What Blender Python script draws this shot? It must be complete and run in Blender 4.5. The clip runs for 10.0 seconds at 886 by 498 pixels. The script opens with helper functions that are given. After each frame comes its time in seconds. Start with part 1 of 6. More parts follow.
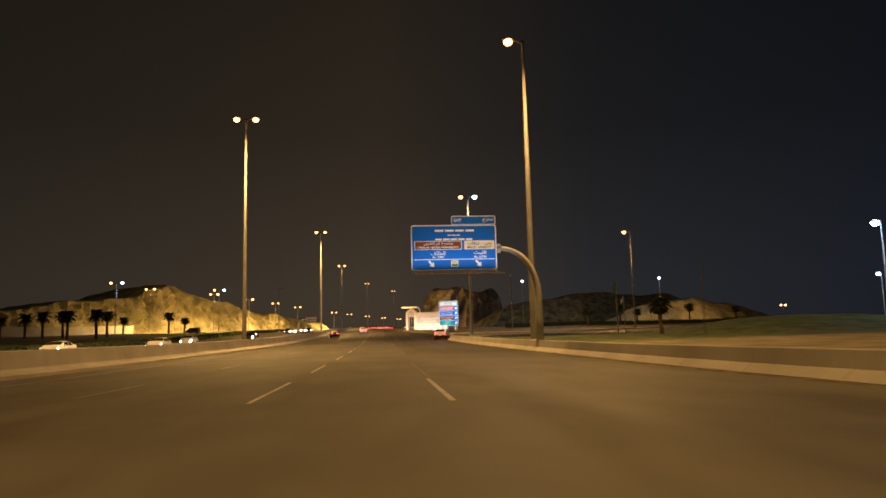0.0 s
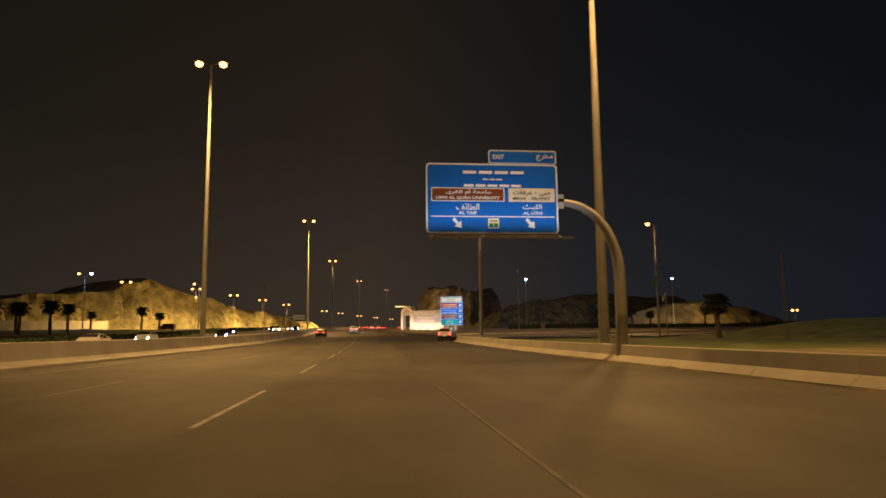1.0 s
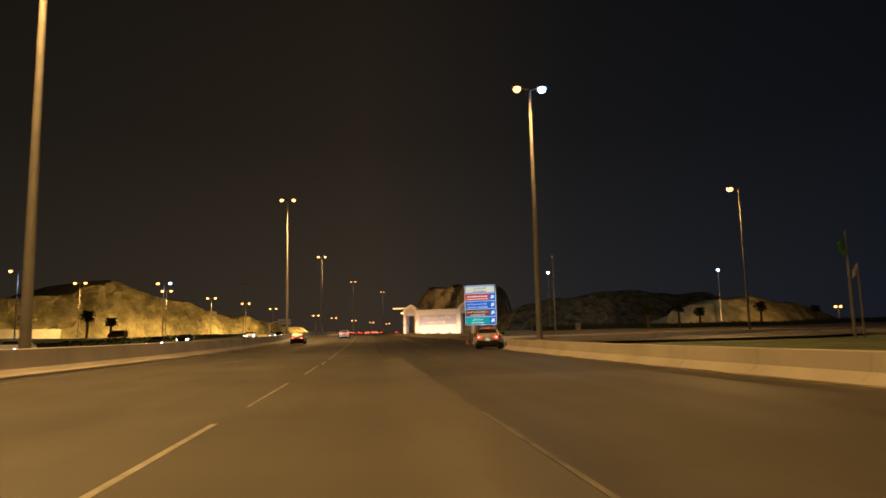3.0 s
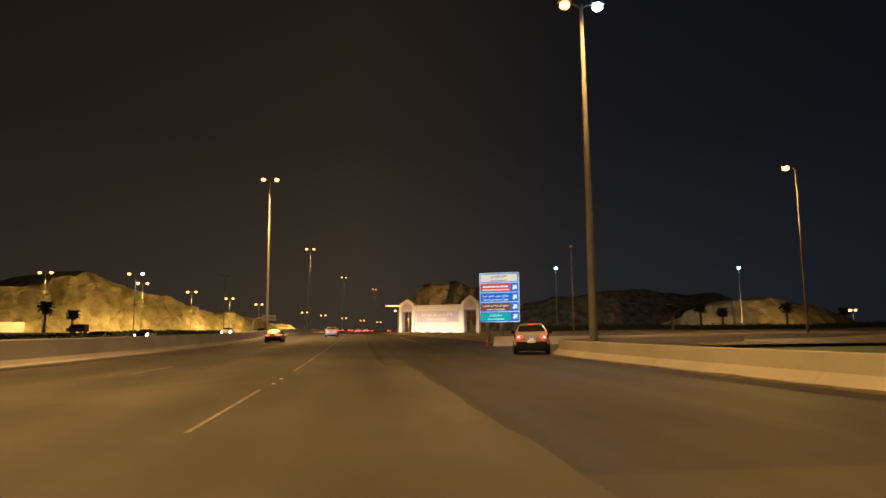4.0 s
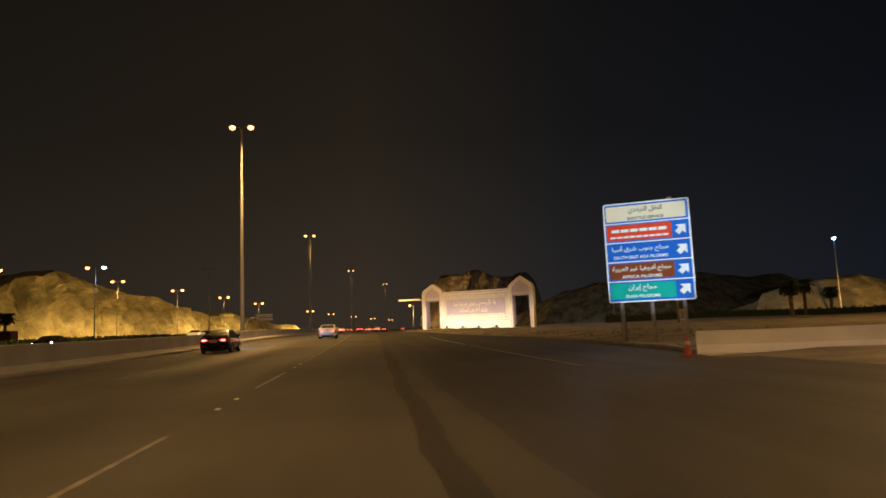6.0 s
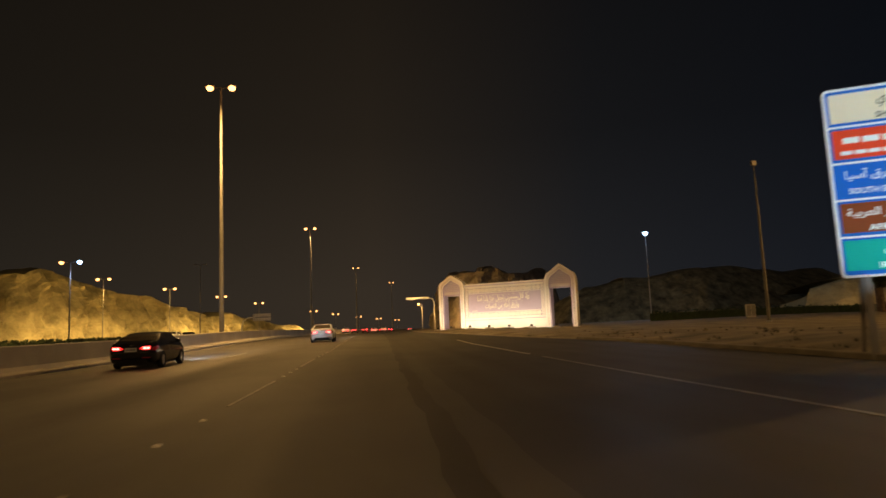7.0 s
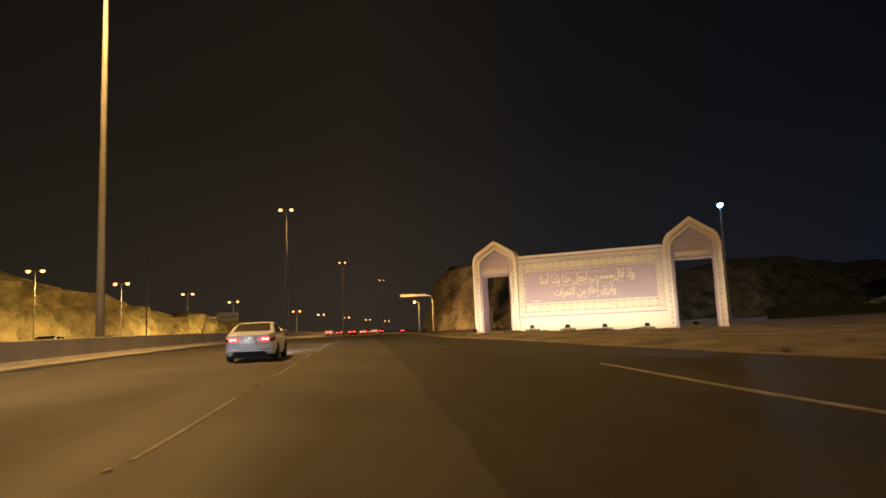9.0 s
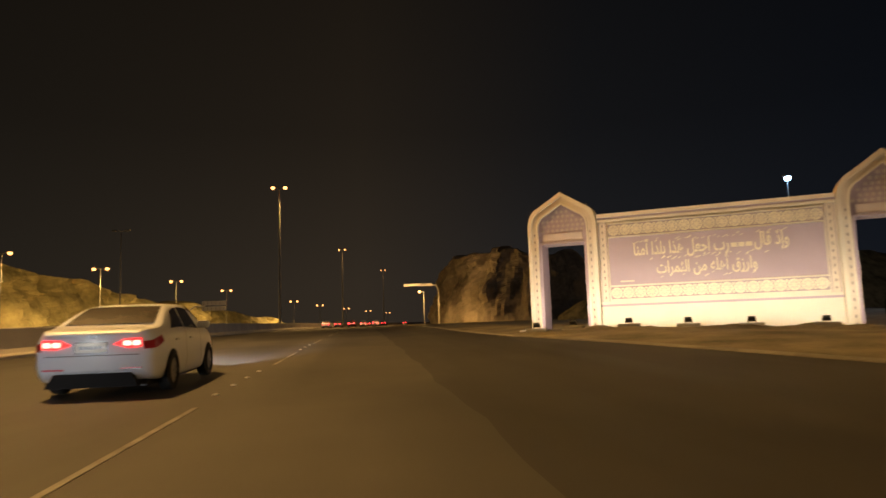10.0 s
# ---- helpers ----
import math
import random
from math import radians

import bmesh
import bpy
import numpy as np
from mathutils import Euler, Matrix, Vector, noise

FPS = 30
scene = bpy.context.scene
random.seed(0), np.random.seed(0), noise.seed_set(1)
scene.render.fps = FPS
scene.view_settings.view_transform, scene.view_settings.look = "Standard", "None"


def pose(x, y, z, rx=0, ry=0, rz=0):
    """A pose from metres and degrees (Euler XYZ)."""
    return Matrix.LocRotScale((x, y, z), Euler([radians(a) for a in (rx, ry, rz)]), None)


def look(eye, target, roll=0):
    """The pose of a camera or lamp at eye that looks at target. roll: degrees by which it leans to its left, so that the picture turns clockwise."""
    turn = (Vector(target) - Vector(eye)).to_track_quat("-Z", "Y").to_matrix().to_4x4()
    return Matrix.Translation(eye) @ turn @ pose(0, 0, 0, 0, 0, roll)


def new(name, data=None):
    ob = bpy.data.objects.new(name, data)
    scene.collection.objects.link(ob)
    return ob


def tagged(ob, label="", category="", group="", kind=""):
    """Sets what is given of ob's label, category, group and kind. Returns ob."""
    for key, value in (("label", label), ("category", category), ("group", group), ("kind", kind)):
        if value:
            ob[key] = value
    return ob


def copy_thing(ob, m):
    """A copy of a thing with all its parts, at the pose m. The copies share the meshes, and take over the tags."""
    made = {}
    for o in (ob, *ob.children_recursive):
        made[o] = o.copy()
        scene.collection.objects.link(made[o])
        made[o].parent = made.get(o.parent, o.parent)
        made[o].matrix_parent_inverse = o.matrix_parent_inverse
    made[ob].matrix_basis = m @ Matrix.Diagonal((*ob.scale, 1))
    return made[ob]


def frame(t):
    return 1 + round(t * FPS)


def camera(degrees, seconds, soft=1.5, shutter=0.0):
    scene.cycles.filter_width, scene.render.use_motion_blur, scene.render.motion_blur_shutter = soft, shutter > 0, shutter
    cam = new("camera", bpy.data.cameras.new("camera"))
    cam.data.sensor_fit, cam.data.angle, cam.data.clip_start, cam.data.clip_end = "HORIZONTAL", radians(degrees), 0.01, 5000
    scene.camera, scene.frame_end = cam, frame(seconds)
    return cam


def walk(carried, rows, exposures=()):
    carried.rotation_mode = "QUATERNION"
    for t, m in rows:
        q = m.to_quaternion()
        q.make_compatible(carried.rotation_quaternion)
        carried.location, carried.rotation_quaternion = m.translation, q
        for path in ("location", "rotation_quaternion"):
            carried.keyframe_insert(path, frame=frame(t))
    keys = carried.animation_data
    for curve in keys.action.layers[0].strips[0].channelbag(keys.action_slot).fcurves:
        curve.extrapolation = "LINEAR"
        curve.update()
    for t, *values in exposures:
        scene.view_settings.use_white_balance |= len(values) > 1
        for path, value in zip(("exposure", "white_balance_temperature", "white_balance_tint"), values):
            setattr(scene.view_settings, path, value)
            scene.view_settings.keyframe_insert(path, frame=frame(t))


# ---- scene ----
cam = camera(67.4, 10.0, soft=1.6, shutter=0.3)
METRES, EYE, TURN = 155.0, 1.22, -5.6
ROWS = [
    (0.0, 0.0, 0.0, 0.0, 0.17, 6.68, 1.46),
    (0.5, -0.0057, 0.0517, -0.0011, -0.03, 6.68, 0.98),
    (1.0, -0.0111, 0.1046, -0.0017, -0.53, 6.78, 0.57),
    (1.5, -0.0166, 0.1562, -0.0027, -0.86, 7.06, 0.55),
    (2.0, -0.0217, 0.2083, -0.003, -0.97, 7.08, 1.1),
    (2.5, -0.0263, 0.2631, -0.0033, -0.77, 7.2, 1.5),
    (4.0, -0.0413, 0.4124, -0.0043, -1.71, 7.13, 0.6),
    (4.5, -0.0462, 0.4654, -0.0045, -2.16, 7.33, 0.36),
    (5.0, -0.0505, 0.5186, -0.0045, -1.85, 7.3, 0.97),
    (6.5, -0.0638, 0.666, -0.0041, -0.44, 6.73, 2.55),
    (7.0, -0.0687, 0.7146, -0.0038, -0.26, 6.89, 2.47),
    (7.5, -0.0737, 0.7631, -0.0037, -0.37, 6.89, 2.34),
    (8.0, -0.0785, 0.8109, -0.0031, -0.58, 6.9, 2.32),
    (8.5, -0.0833, 0.8578, -0.003, -0.9, 7.09, 2.25),
    (9.0, -0.088, 0.9038, -0.0025, -1.23, 6.98, 2.55),
    (9.5, -0.0924, 0.9502, -0.0021, -1.39, 6.54, 2.5),
    (10.0, -0.0973, 0.9952, -0.0017, -1.23, 6.32, 1.99),
]
walk(cam, [(t, pose(0, 0, EYE, 0, 0, TURN) @ pose(METRES * x, METRES * y, METRES * z, 90 + pitch, roll, yaw))
           for t, x, y, z, yaw, pitch, roll in ROWS],
     exposures=[(0.0, 0.95), (0.5, 0.74), (1.0, 0.55), (2.5, 0.42), (4.0, 0.70), (5.0, 0.66), (6.4, 0.40), (8.0, 0.46), (9.0, 0.32), (10.0, 0.2)])

# ---- world: night sky with a faint glow of the town ----
world = bpy.data.worlds.new("night_sky")
scene.world = world
world.use_nodes = True
wn = world.node_tree.nodes
wl = world.node_tree.links
wbg = wn["Background"]
w_co = wn.new("ShaderNodeTexCoord")
w_sep = wn.new("ShaderNodeSeparateXYZ")
w_ramp = wn.new("ShaderNodeValToRGB")
w_ramp.color_ramp.elements[0].position, w_ramp.color_ramp.elements[0].color = 0.0, (0.0180, 0.0180, 0.0180, 1)
w_ramp.color_ramp.elements[1].position, w_ramp.color_ramp.elements[1].color = 0.60, (0.0046, 0.0046, 0.0046, 1)
for w_at, w_value in ((0.06, 0.0176), (0.14, 0.0146), (0.28, 0.0092)):
    w_ramp.color_ramp.elements.new(w_at).color = (w_value, w_value, w_value, 1)
# the town's sodium glow hangs in the dust to the west, the east is darker and bluer
w_side = wn.new("ShaderNodeMapRange")
w_side.inputs["From Min"].default_value, w_side.inputs["From Max"].default_value = -0.55, 0.65
w_tint = wn.new("ShaderNodeValToRGB")
w_tint.color_ramp.elements[0].position, w_tint.color_ramp.elements[0].color = 0.0, (0.80, 0.64, 0.46, 1)
w_tint.color_ramp.elements[1].position, w_tint.color_ramp.elements[1].color = 1.0, (0.32, 0.39, 0.56, 1)
w_tint.color_ramp.elements.new(0.46).color = (1.50, 1.10, 0.74, 1)
w_tint.color_ramp.elements.new(0.72).color = (0.62, 0.62, 0.68, 1)
w_mul = wn.new("ShaderNodeMix")
w_mul.data_type, w_mul.blend_type = "RGBA", "MULTIPLY"
w_mul.inputs[0].default_value = 1.0
wl.new(w_co.outputs["Generated"], w_sep.inputs[0])
wl.new(w_sep.outputs["Z"], w_ramp.inputs[0])
wl.new(w_sep.outputs["X"], w_side.inputs["Value"])
wl.new(w_side.outputs[0], w_tint.inputs[0])
wl.new(w_ramp.outputs[0], w_mul.inputs[6])
wl.new(w_tint.outputs[0], w_mul.inputs[7])
wl.new(w_mul.outputs[2], wbg.inputs["Color"])
wbg.inputs["Strength"].default_value = 1.0

SODIUM = (1.0, 0.54, 0.155)
MERCURY = (0.62, 0.76, 1.0)
MAST_POWER, ROW_POWER, BLUE_POWER, FLOOD_POWER = 40000, 24000, 2200, 225


def lamp_light(name, place, power, colour, radius=0.4):
    d = bpy.data.lights.new(name, "POINT")
    d.energy, d.color, d.shadow_soft_size = power, colour, radius
    ob = new(name, d)
    ob.location = place
    return ob


def hooded_light(name, place, power, colour, degrees=150, blend=0.75):
    """A luminaire that throws its light downwards only."""
    d = bpy.data.lights.new(name, "SPOT")
    d.energy, d.color, d.spot_size, d.spot_blend, d.shadow_soft_size = power, colour, radians(degrees), blend, 0.4
    ob = new(name, d)
    ob.location = place
    return ob


def spot_light(name, place, target, power, colour, degrees, blend=0.5, radius=0.08):
    d = bpy.data.lights.new(name, "SPOT")
    d.energy, d.color, d.spot_size, d.spot_blend, d.shadow_soft_size = power, colour, radians(degrees), blend, radius
    ob = new(name, d)
    ob.matrix_world = look(place, target)
    return ob


# ---- materials ----
def material(name, colour, rough=0.6, metal=0.0, vary=0.25, scale=3.0, fine=40.0, bump=0.0, tint=None, spec=0.5, random_piece=0.0):
    """A surface with stains at one scale and grain at another, in metres."""
    m = bpy.data.materials.new(name)
    m.use_nodes = True
    n, l = m.node_tree.nodes, m.node_tree.links
    p = n["Principled BSDF"]
    co = n.new("ShaderNodeTexCoord")
    big, small = n.new("ShaderNodeTexNoise"), n.new("ShaderNodeTexNoise")
    big.inputs["Scale"].default_value, small.inputs["Scale"].default_value = 1.0 / scale, fine
    big.inputs["Detail"].default_value, small.inputs["Detail"].default_value = 5, 3
    l.new(co.outputs["Object"], big.inputs["Vector"])
    l.new(co.outputs["Object"], small.inputs["Vector"])
    add = n.new("ShaderNodeMath")
    add.operation = "MULTIPLY_ADD"
    add.inputs[1].default_value = 0.35
    l.new(small.outputs["Fac"], add.inputs[0])
    l.new(big.outputs["Fac"], add.inputs[2])
    ramp = n.new("ShaderNodeValToRGB")
    c0 = [c * (1 - vary) for c in colour]
    c1 = [min(1, c * (1 + vary)) for c in (tint or colour)]
    ramp.color_ramp.elements[0].position, ramp.color_ramp.elements[0].color = 0.45, (*c0, 1)
    ramp.color_ramp.elements[1].position, ramp.color_ramp.elements[1].color = 0.9, (*c1, 1)
    l.new(add.outputs[0], ramp.inputs[0])
    if random_piece:
        info, hsv = n.new("ShaderNodeObjectInfo"), n.new("ShaderNodeHueSaturation")
        k = n.new("ShaderNodeMapRange")
        k.inputs["To Min"].default_value, k.inputs["To Max"].default_value = 1 - random_piece, 1 + random_piece
        l.new(info.outputs["Random"], k.inputs["Value"])
        l.new(k.outputs[0], hsv.inputs["Value"])
        l.new(ramp.outputs[0], hsv.inputs["Color"])
        l.new(hsv.outputs[0], p.inputs["Base Color"])
    else:
        l.new(ramp.outputs[0], p.inputs["Base Color"])
    p.inputs["Roughness"].default_value, p.inputs["Metallic"].default_value = rough, metal
    p.inputs["Specular IOR Level"].default_value = spec
    if bump:
        b = n.new("ShaderNodeBump")
        b.inputs["Strength"].default_value, b.inputs["Distance"].default_value = 0.6, bump
        l.new(add.outputs[0], b.inputs["Height"])
        l.new(b.outputs[0], p.inputs["Normal"])
    return m


def glowing(name, colour, strength):
    m = bpy.data.materials.new(name)
    m.use_nodes = True
    p = m.node_tree.nodes["Principled BSDF"]
    p.inputs["Base Color"].default_value = (*colour, 1)
    p.inputs["Emission Color"].default_value = (*colour, 1)
    p.inputs["Emission Strength"].default_value = strength
    return m


def asphalt_material(name, base, warm):
    """Worn asphalt: aggregate grain, long wheel tracks along y, oil stains."""
    m = material(name, base, 0.72, 0, 0.22, 6.0, 60.0, 0.004, tint=warm)
    n, l = m.node_tree.nodes, m.node_tree.links
    p = n["Principled BSDF"]
    src = p.inputs["Base Color"].links[0].from_socket
    co, mp = n.new("ShaderNodeTexCoord"), n.new("ShaderNodeMapping")
    mp.inputs["Scale"].default_value = (0.55, 0.012, 1)
    track, rp = n.new("ShaderNodeTexNoise"), n.new("ShaderNodeMapRange")
    track.inputs["Scale"].default_value, track.inputs["Detail"].default_value = 1.0, 3
    rp.inputs["From Min"].default_value, rp.inputs["From Max"].default_value = 0.3, 0.7
    rp.inputs["To Min"].default_value, rp.inputs["To Max"].default_value = 0.72, 1.2
    l.new(co.outputs["Object"], mp.inputs["Vector"])
    l.new(mp.outputs[0], track.inputs["Vector"])
    l.new(track.outputs["Fac"], rp.inputs["Value"])
    # blotches of dust and oil a few metres across
    mp2, blot, rb = n.new("ShaderNodeMapping"), n.new("ShaderNodeTexNoise"), n.new("ShaderNodeMapRange")
    mp2.inputs["Scale"].default_value = (0.42, 0.13, 1)
    blot.inputs["Scale"].default_value, blot.inputs["Detail"].default_value, blot.inputs["Distortion"].default_value = 1.0, 6, 0.8
    rb.inputs["From Min"].default_value, rb.inputs["From Max"].default_value = 0.35, 0.68
    rb.inputs["To Min"].default_value, rb.inputs["To Max"].default_value = 0.80, 1.16
    l.new(co.outputs["Object"], mp2.inputs["Vector"])
    l.new(mp2.outputs[0], blot.inputs["Vector"])
    l.new(blot.outputs["Fac"], rb.inputs["Value"])
    mul = n.new("ShaderNodeMath")
    mul.operation = "MULTIPLY"
    l.new(rp.outputs[0], mul.inputs[0])
    l.new(rb.outputs[0], mul.inputs[1])
    hsv = n.new("ShaderNodeHueSaturation")
    l.new(src, hsv.inputs["Color"])
    l.new(mul.outputs[0], hsv.inputs["Value"])
    l.new(hsv.outputs[0], p.inputs["Base Color"])
    gloss = n.new("ShaderNodeMapRange")
    gloss.inputs["From Min"].default_value, gloss.inputs["From Max"].default_value = 0.3, 0.7
    gloss.inputs["To Min"].default_value, gloss.inputs["To Max"].default_value = 0.62, 0.85
    l.new(track.outputs["Fac"], gloss.inputs["Value"])
    l.new(gloss.outputs[0], p.inputs["Roughness"])
    return m


M_ASPHALT = asphalt_material("worn_asphalt", (0.075, 0.072, 0.068), (0.085, 0.08, 0.072))
M_ASPHALT_NEW = asphalt_material("fresh_asphalt", (0.027, 0.0255, 0.024), (0.034, 0.0315, 0.029))
M_ASPHALT_AGED = asphalt_material("settled_asphalt", (0.036, 0.0342, 0.032), (0.044, 0.041, 0.0375))
M_ASPHALT_MID = asphalt_material("relaid_asphalt", (0.047, 0.0445, 0.041), (0.055, 0.0515, 0.047))
M_PAINT_LINE = material("worn_road_paint", (0.33, 0.32, 0.29), 0.6, 0, 0.45, 0.5, 30)
M_PAINT_FAINT = material("rubbed_road_paint", (0.165, 0.158, 0.147), 0.65, 0, 0.4, 0.5, 30)
M_PAINT_GHOST = material("ghost_of_road_paint", (0.112, 0.107, 0.10), 0.68, 0, 0.4, 0.5, 30)
M_PAINT_DULL = material("dulled_road_paint", (0.235, 0.225, 0.205), 0.65, 0, 0.45, 0.4, 26)
M_STUD = material("ceramic_road_stud", (0.66, 0.65, 0.60), 0.5, 0, 0.1, 0.1, 90)
M_CONCRETE = material("barrier_concrete", (0.36, 0.34, 0.31), 0.85, 0, 0.17, 2.6, 25, 0.006)
# barrier concrete again, made paler for the white lamplight on the slip road
M_CONCRETE_LAMPLIT = material("lamplit_barrier_concrete", (0.52, 0.50, 0.47), 0.85, 0, 0.17, 2.6, 25, 0.006)
M_CONCRETE_DARK = material("stained_concrete", (0.27, 0.255, 0.235), 0.85, 0, 0.3, 1.2, 25, 0.006)
M_SAND = material("sandy_gravel", (0.14, 0.118, 0.075), 0.95, 0, 0.5, 2.2, 7, 0.06, tint=(0.19, 0.162, 0.105))
M_DESERT = material("desert_ground", (0.12, 0.095, 0.07), 0.95, 0, 0.3, 12, 4, 0.05)
M_KERB = material("kerb_concrete", (0.22, 0.20, 0.165), 0.85, 0, 0.25, 1, 30, 0.004, random_piece=0.12)
M_ROCK = material("cut_rock", (0.26, 0.235, 0.13), 0.95, 0, 0.36, 5, 1.1, 0.22, tint=(0.33, 0.295, 0.17))
M_ROCK_DARK = material("dark_hill_rock", (0.18, 0.155, 0.12), 0.95, 0, 0.5, 9, 1.0, 0.3, tint=(0.24, 0.205, 0.16))
M_SCRUB = material("scrubby_hillside", (0.15, 0.135, 0.075), 0.95, 0, 0.6, 2.5, 1.2, 0.2, tint=(0.21, 0.19, 0.11))
M_GRASS = material("mown_grass", (0.068, 0.10, 0.022), 0.9, 0, 0.5, 2.2, 9, 0.08, tint=(0.10, 0.13, 0.034))
M_HEDGE = material("hedge_leaves", (0.03, 0.05, 0.018), 0.8, 0, 0.4, 0.7, 12, 0.05)
M_GALV = material("galvanised_steel", (0.19, 0.185, 0.175), 0.65, 0.1, 0.2, 1.5, 30)
M_GALV_DARK = material("weathered_steel_lattice", (0.10, 0.10, 0.095), 0.7, 0.2, 0.2, 1.5, 30)
M_GALV_DULL = material("dull_painted_steel", (0.42, 0.415, 0.40), 0.6, 0.2, 0.2, 1.5, 30)
M_BLACK = material("black_plastic", (0.02, 0.02, 0.02), 0.5, 0, 0.2, 1, 40)
M_LAMP_BODY = material("lamp_housing", (0.2, 0.2, 0.19), 0.5, 0.3, 0.15, 0.5, 40)
M_SODIUM = glowing("sodium_lamp_glass", (1.0, 0.42, 0.12), 4.4)
M_SODIUM_FAR = glowing("far_sodium_lamp_glass", (1.0, 0.41, 0.11), 4.6)
M_MERCURY = glowing("white_lamp_glass", (0.34, 0.60, 1.0), 16)
M_SIGN_BLUE = material("blue_sign_sheeting", (0.008, 0.125, 0.54), 0.6, 0, 0.06, 2, 50, spec=0.12)
M_SIGN_WHITE = material("white_sign_sheeting", (0.82, 0.83, 0.82), 0.6, 0, 0.04, 2, 50, spec=0.12)
M_SIGN_BROWN = material("brown_sign_sheeting", (0.20, 0.055, 0.018), 0.6, 0, 0.06, 2, 50, spec=0.12)
M_SIGN_RED = material("red_sign_sheeting", (0.74, 0.06, 0.018), 0.6, 0, 0.06, 2, 50, spec=0.12)
M_SIGN_ORANGE = material("rust_red_sign_sheeting", (0.23, 0.05, 0.012), 0.6, 0, 0.06, 2, 50, spec=0.12)
M_SIGN_TEAL = material("teal_sign_sheeting", (0.0, 0.36, 0.30), 0.6, 0, 0.06, 2, 50, spec=0.12)
M_SIGN_CREAM = material("cream_sign_sheeting", (0.80, 0.68, 0.48), 0.6, 0, 0.05, 2, 50, spec=0.12)
M_SIGN_GREEN = material("green_shield_sheeting", (0.0, 0.16, 0.06), 0.6, 0, 0.05, 2, 50, spec=0.12)
M_SIGN_BLACK = material("black_sign_letters", (0.02, 0.02, 0.02), 0.6, 0, 0.1, 2, 50, spec=0.12)
M_SIGN_BACK = material("bare_aluminium_sign_back", (0.4, 0.4, 0.39), 0.45, 0.5, 0.12, 1, 40)
M_CREAM = material("cream_painted_stone", (0.72, 0.64, 0.50), 0.75, 0, 0.07, 1.5, 40, 0.002)
M_MAUVE = material("mauve_stone_panel", (0.43, 0.33, 0.36), 0.75, 0, 0.08, 1.5, 40, 0.002)
M_LATTICE = material("carved_lattice_stone", (0.54, 0.45, 0.39), 0.8, 0, 0.1, 1, 40)
M_MAUVE_DEEP = material("deep_mauve_stone", (0.36, 0.28, 0.29), 0.75, 0, 0.08, 1.5, 40, 0.002)
M_CREAM_WARM = material("warm_cream_stone", (0.66, 0.56, 0.43), 0.8, 0, 0.1, 0.8, 30, 0.003)
M_TICK = material("dark_incised_stone", (0.20, 0.15, 0.14), 0.85, 0, 0.2, 0.5, 40)
M_GILT = material("gilded_relief", (0.72, 0.63, 0.45), 0.6, 0.0, 0.1, 0.6, 40)
M_FLOOD_GLASS = glowing("floodlight_glass", (1.0, 0.86, 0.58), 12)


# ---- the lie of the land ----
def gz(y):
    """Height of the carriageway, which sags gently and rises again."""
    if y < 76:
        return -0.7 + 0.7 * ((max(y, -76) - 76) / 76) ** 2
    if y < 150:
        return -0.7 + 0.7 * ((y - 76) / 97) ** 2
    return -0.2926 + 1.0 * (1 - math.exp(-(y - 150) / 45))


def rz(u, y):
    """The same, with the cross fall that tips the right-hand lanes up towards the inscription wall."""
    k = 0.03 * max(0.0, min(1.0, (y - 150) / 28)) * (1.0 if y < 230 else max(0.0, 1 - (y - 230) / 60))
    return gz(y) + k * (0.0 if u < 1 else u - 1 if u < 7 else 6 * math.exp(-((u - 7) / 8) ** 2))


def cx(y):
    """How far the road has bent to the right."""
    return 0.00038 * max(0.0, y - 225) ** 2 if y < 700 else 85.7 + 0.361 * (y - 700)


def lerp_line(points, y):
    for (y0, x0), (y1, x1) in zip(points, points[1:]):
        if y <= y1:
            k = max(0.0, min(1.0, (y - y0) / (y1 - y0)))
            return x0 + (x1 - x0) * k
    return points[-1][1]


STATIONS = [-60 + 4 * i for i in range(76)] + [244 + 8 * i for i in range(60)] + [724 + 40 * i for i in range(18)]
KERB_LINE = [(114, 10.2), (121, 11.6), (127, 11.9), (138, 12.6), (146, 12.6), (150, 12.1), (156, 10.2), (164, 8.3), (172, 7.0), (180, 5.7), (190, 5.3), (215, 5.8), (260, 6.4), (1500, 6.4)]


# ---- mesh helpers ----
def finish(ob, bm, mat, smooth=False):
    me = bpy.data.meshes.new(ob if isinstance(ob, str) else ob.name)
    bm.normal_update()
    bm.to_mesh(me)
    bm.free()
    for m in mat if isinstance(mat, (list, tuple)) else [mat]:
        me.materials.append(m)
    if smooth:
        for f in me.polygons:
            f.use_smooth = True
    return me


def part(name, bm, mat, parent, label="", smooth=False, at=None):
    ob = new(name, finish(name, bm, mat, smooth))
    ob.parent = parent
    if at is not None:
        ob.matrix_basis = at
    return tagged(ob, label) if label else ob


def thing(name, m, label, category, group="", kind=""):
    ob = new(name)
    ob.empty_display_size = 0.2
    ob.matrix_world = m
    return tagged(ob, label, category, group, kind)


def structure(name, bm, mat, label, category, smooth=False):
    return tagged(new(name, finish(name, bm, mat, smooth)), label, category, kind="structure")


def add_box(bm, x0, x1, y0, y1, z0, z1, bevel=0.0):
    vs = bmesh.ops.create_cube(bm, size=1.0)["verts"]
    for v in vs:
        v.co = Vector((x0 + (v.co.x + 0.5) * (x1 - x0), y0 + (v.co.y + 0.5) * (y1 - y0), z0 + (v.co.z + 0.5) * (z1 - z0)))
    if bevel:
        es = list({e for v in vs for e in v.link_edges})
        bmesh.ops.bevel(bm, geom=es, offset=bevel, segments=2, affect="EDGES", profile=0.6)
    return bm


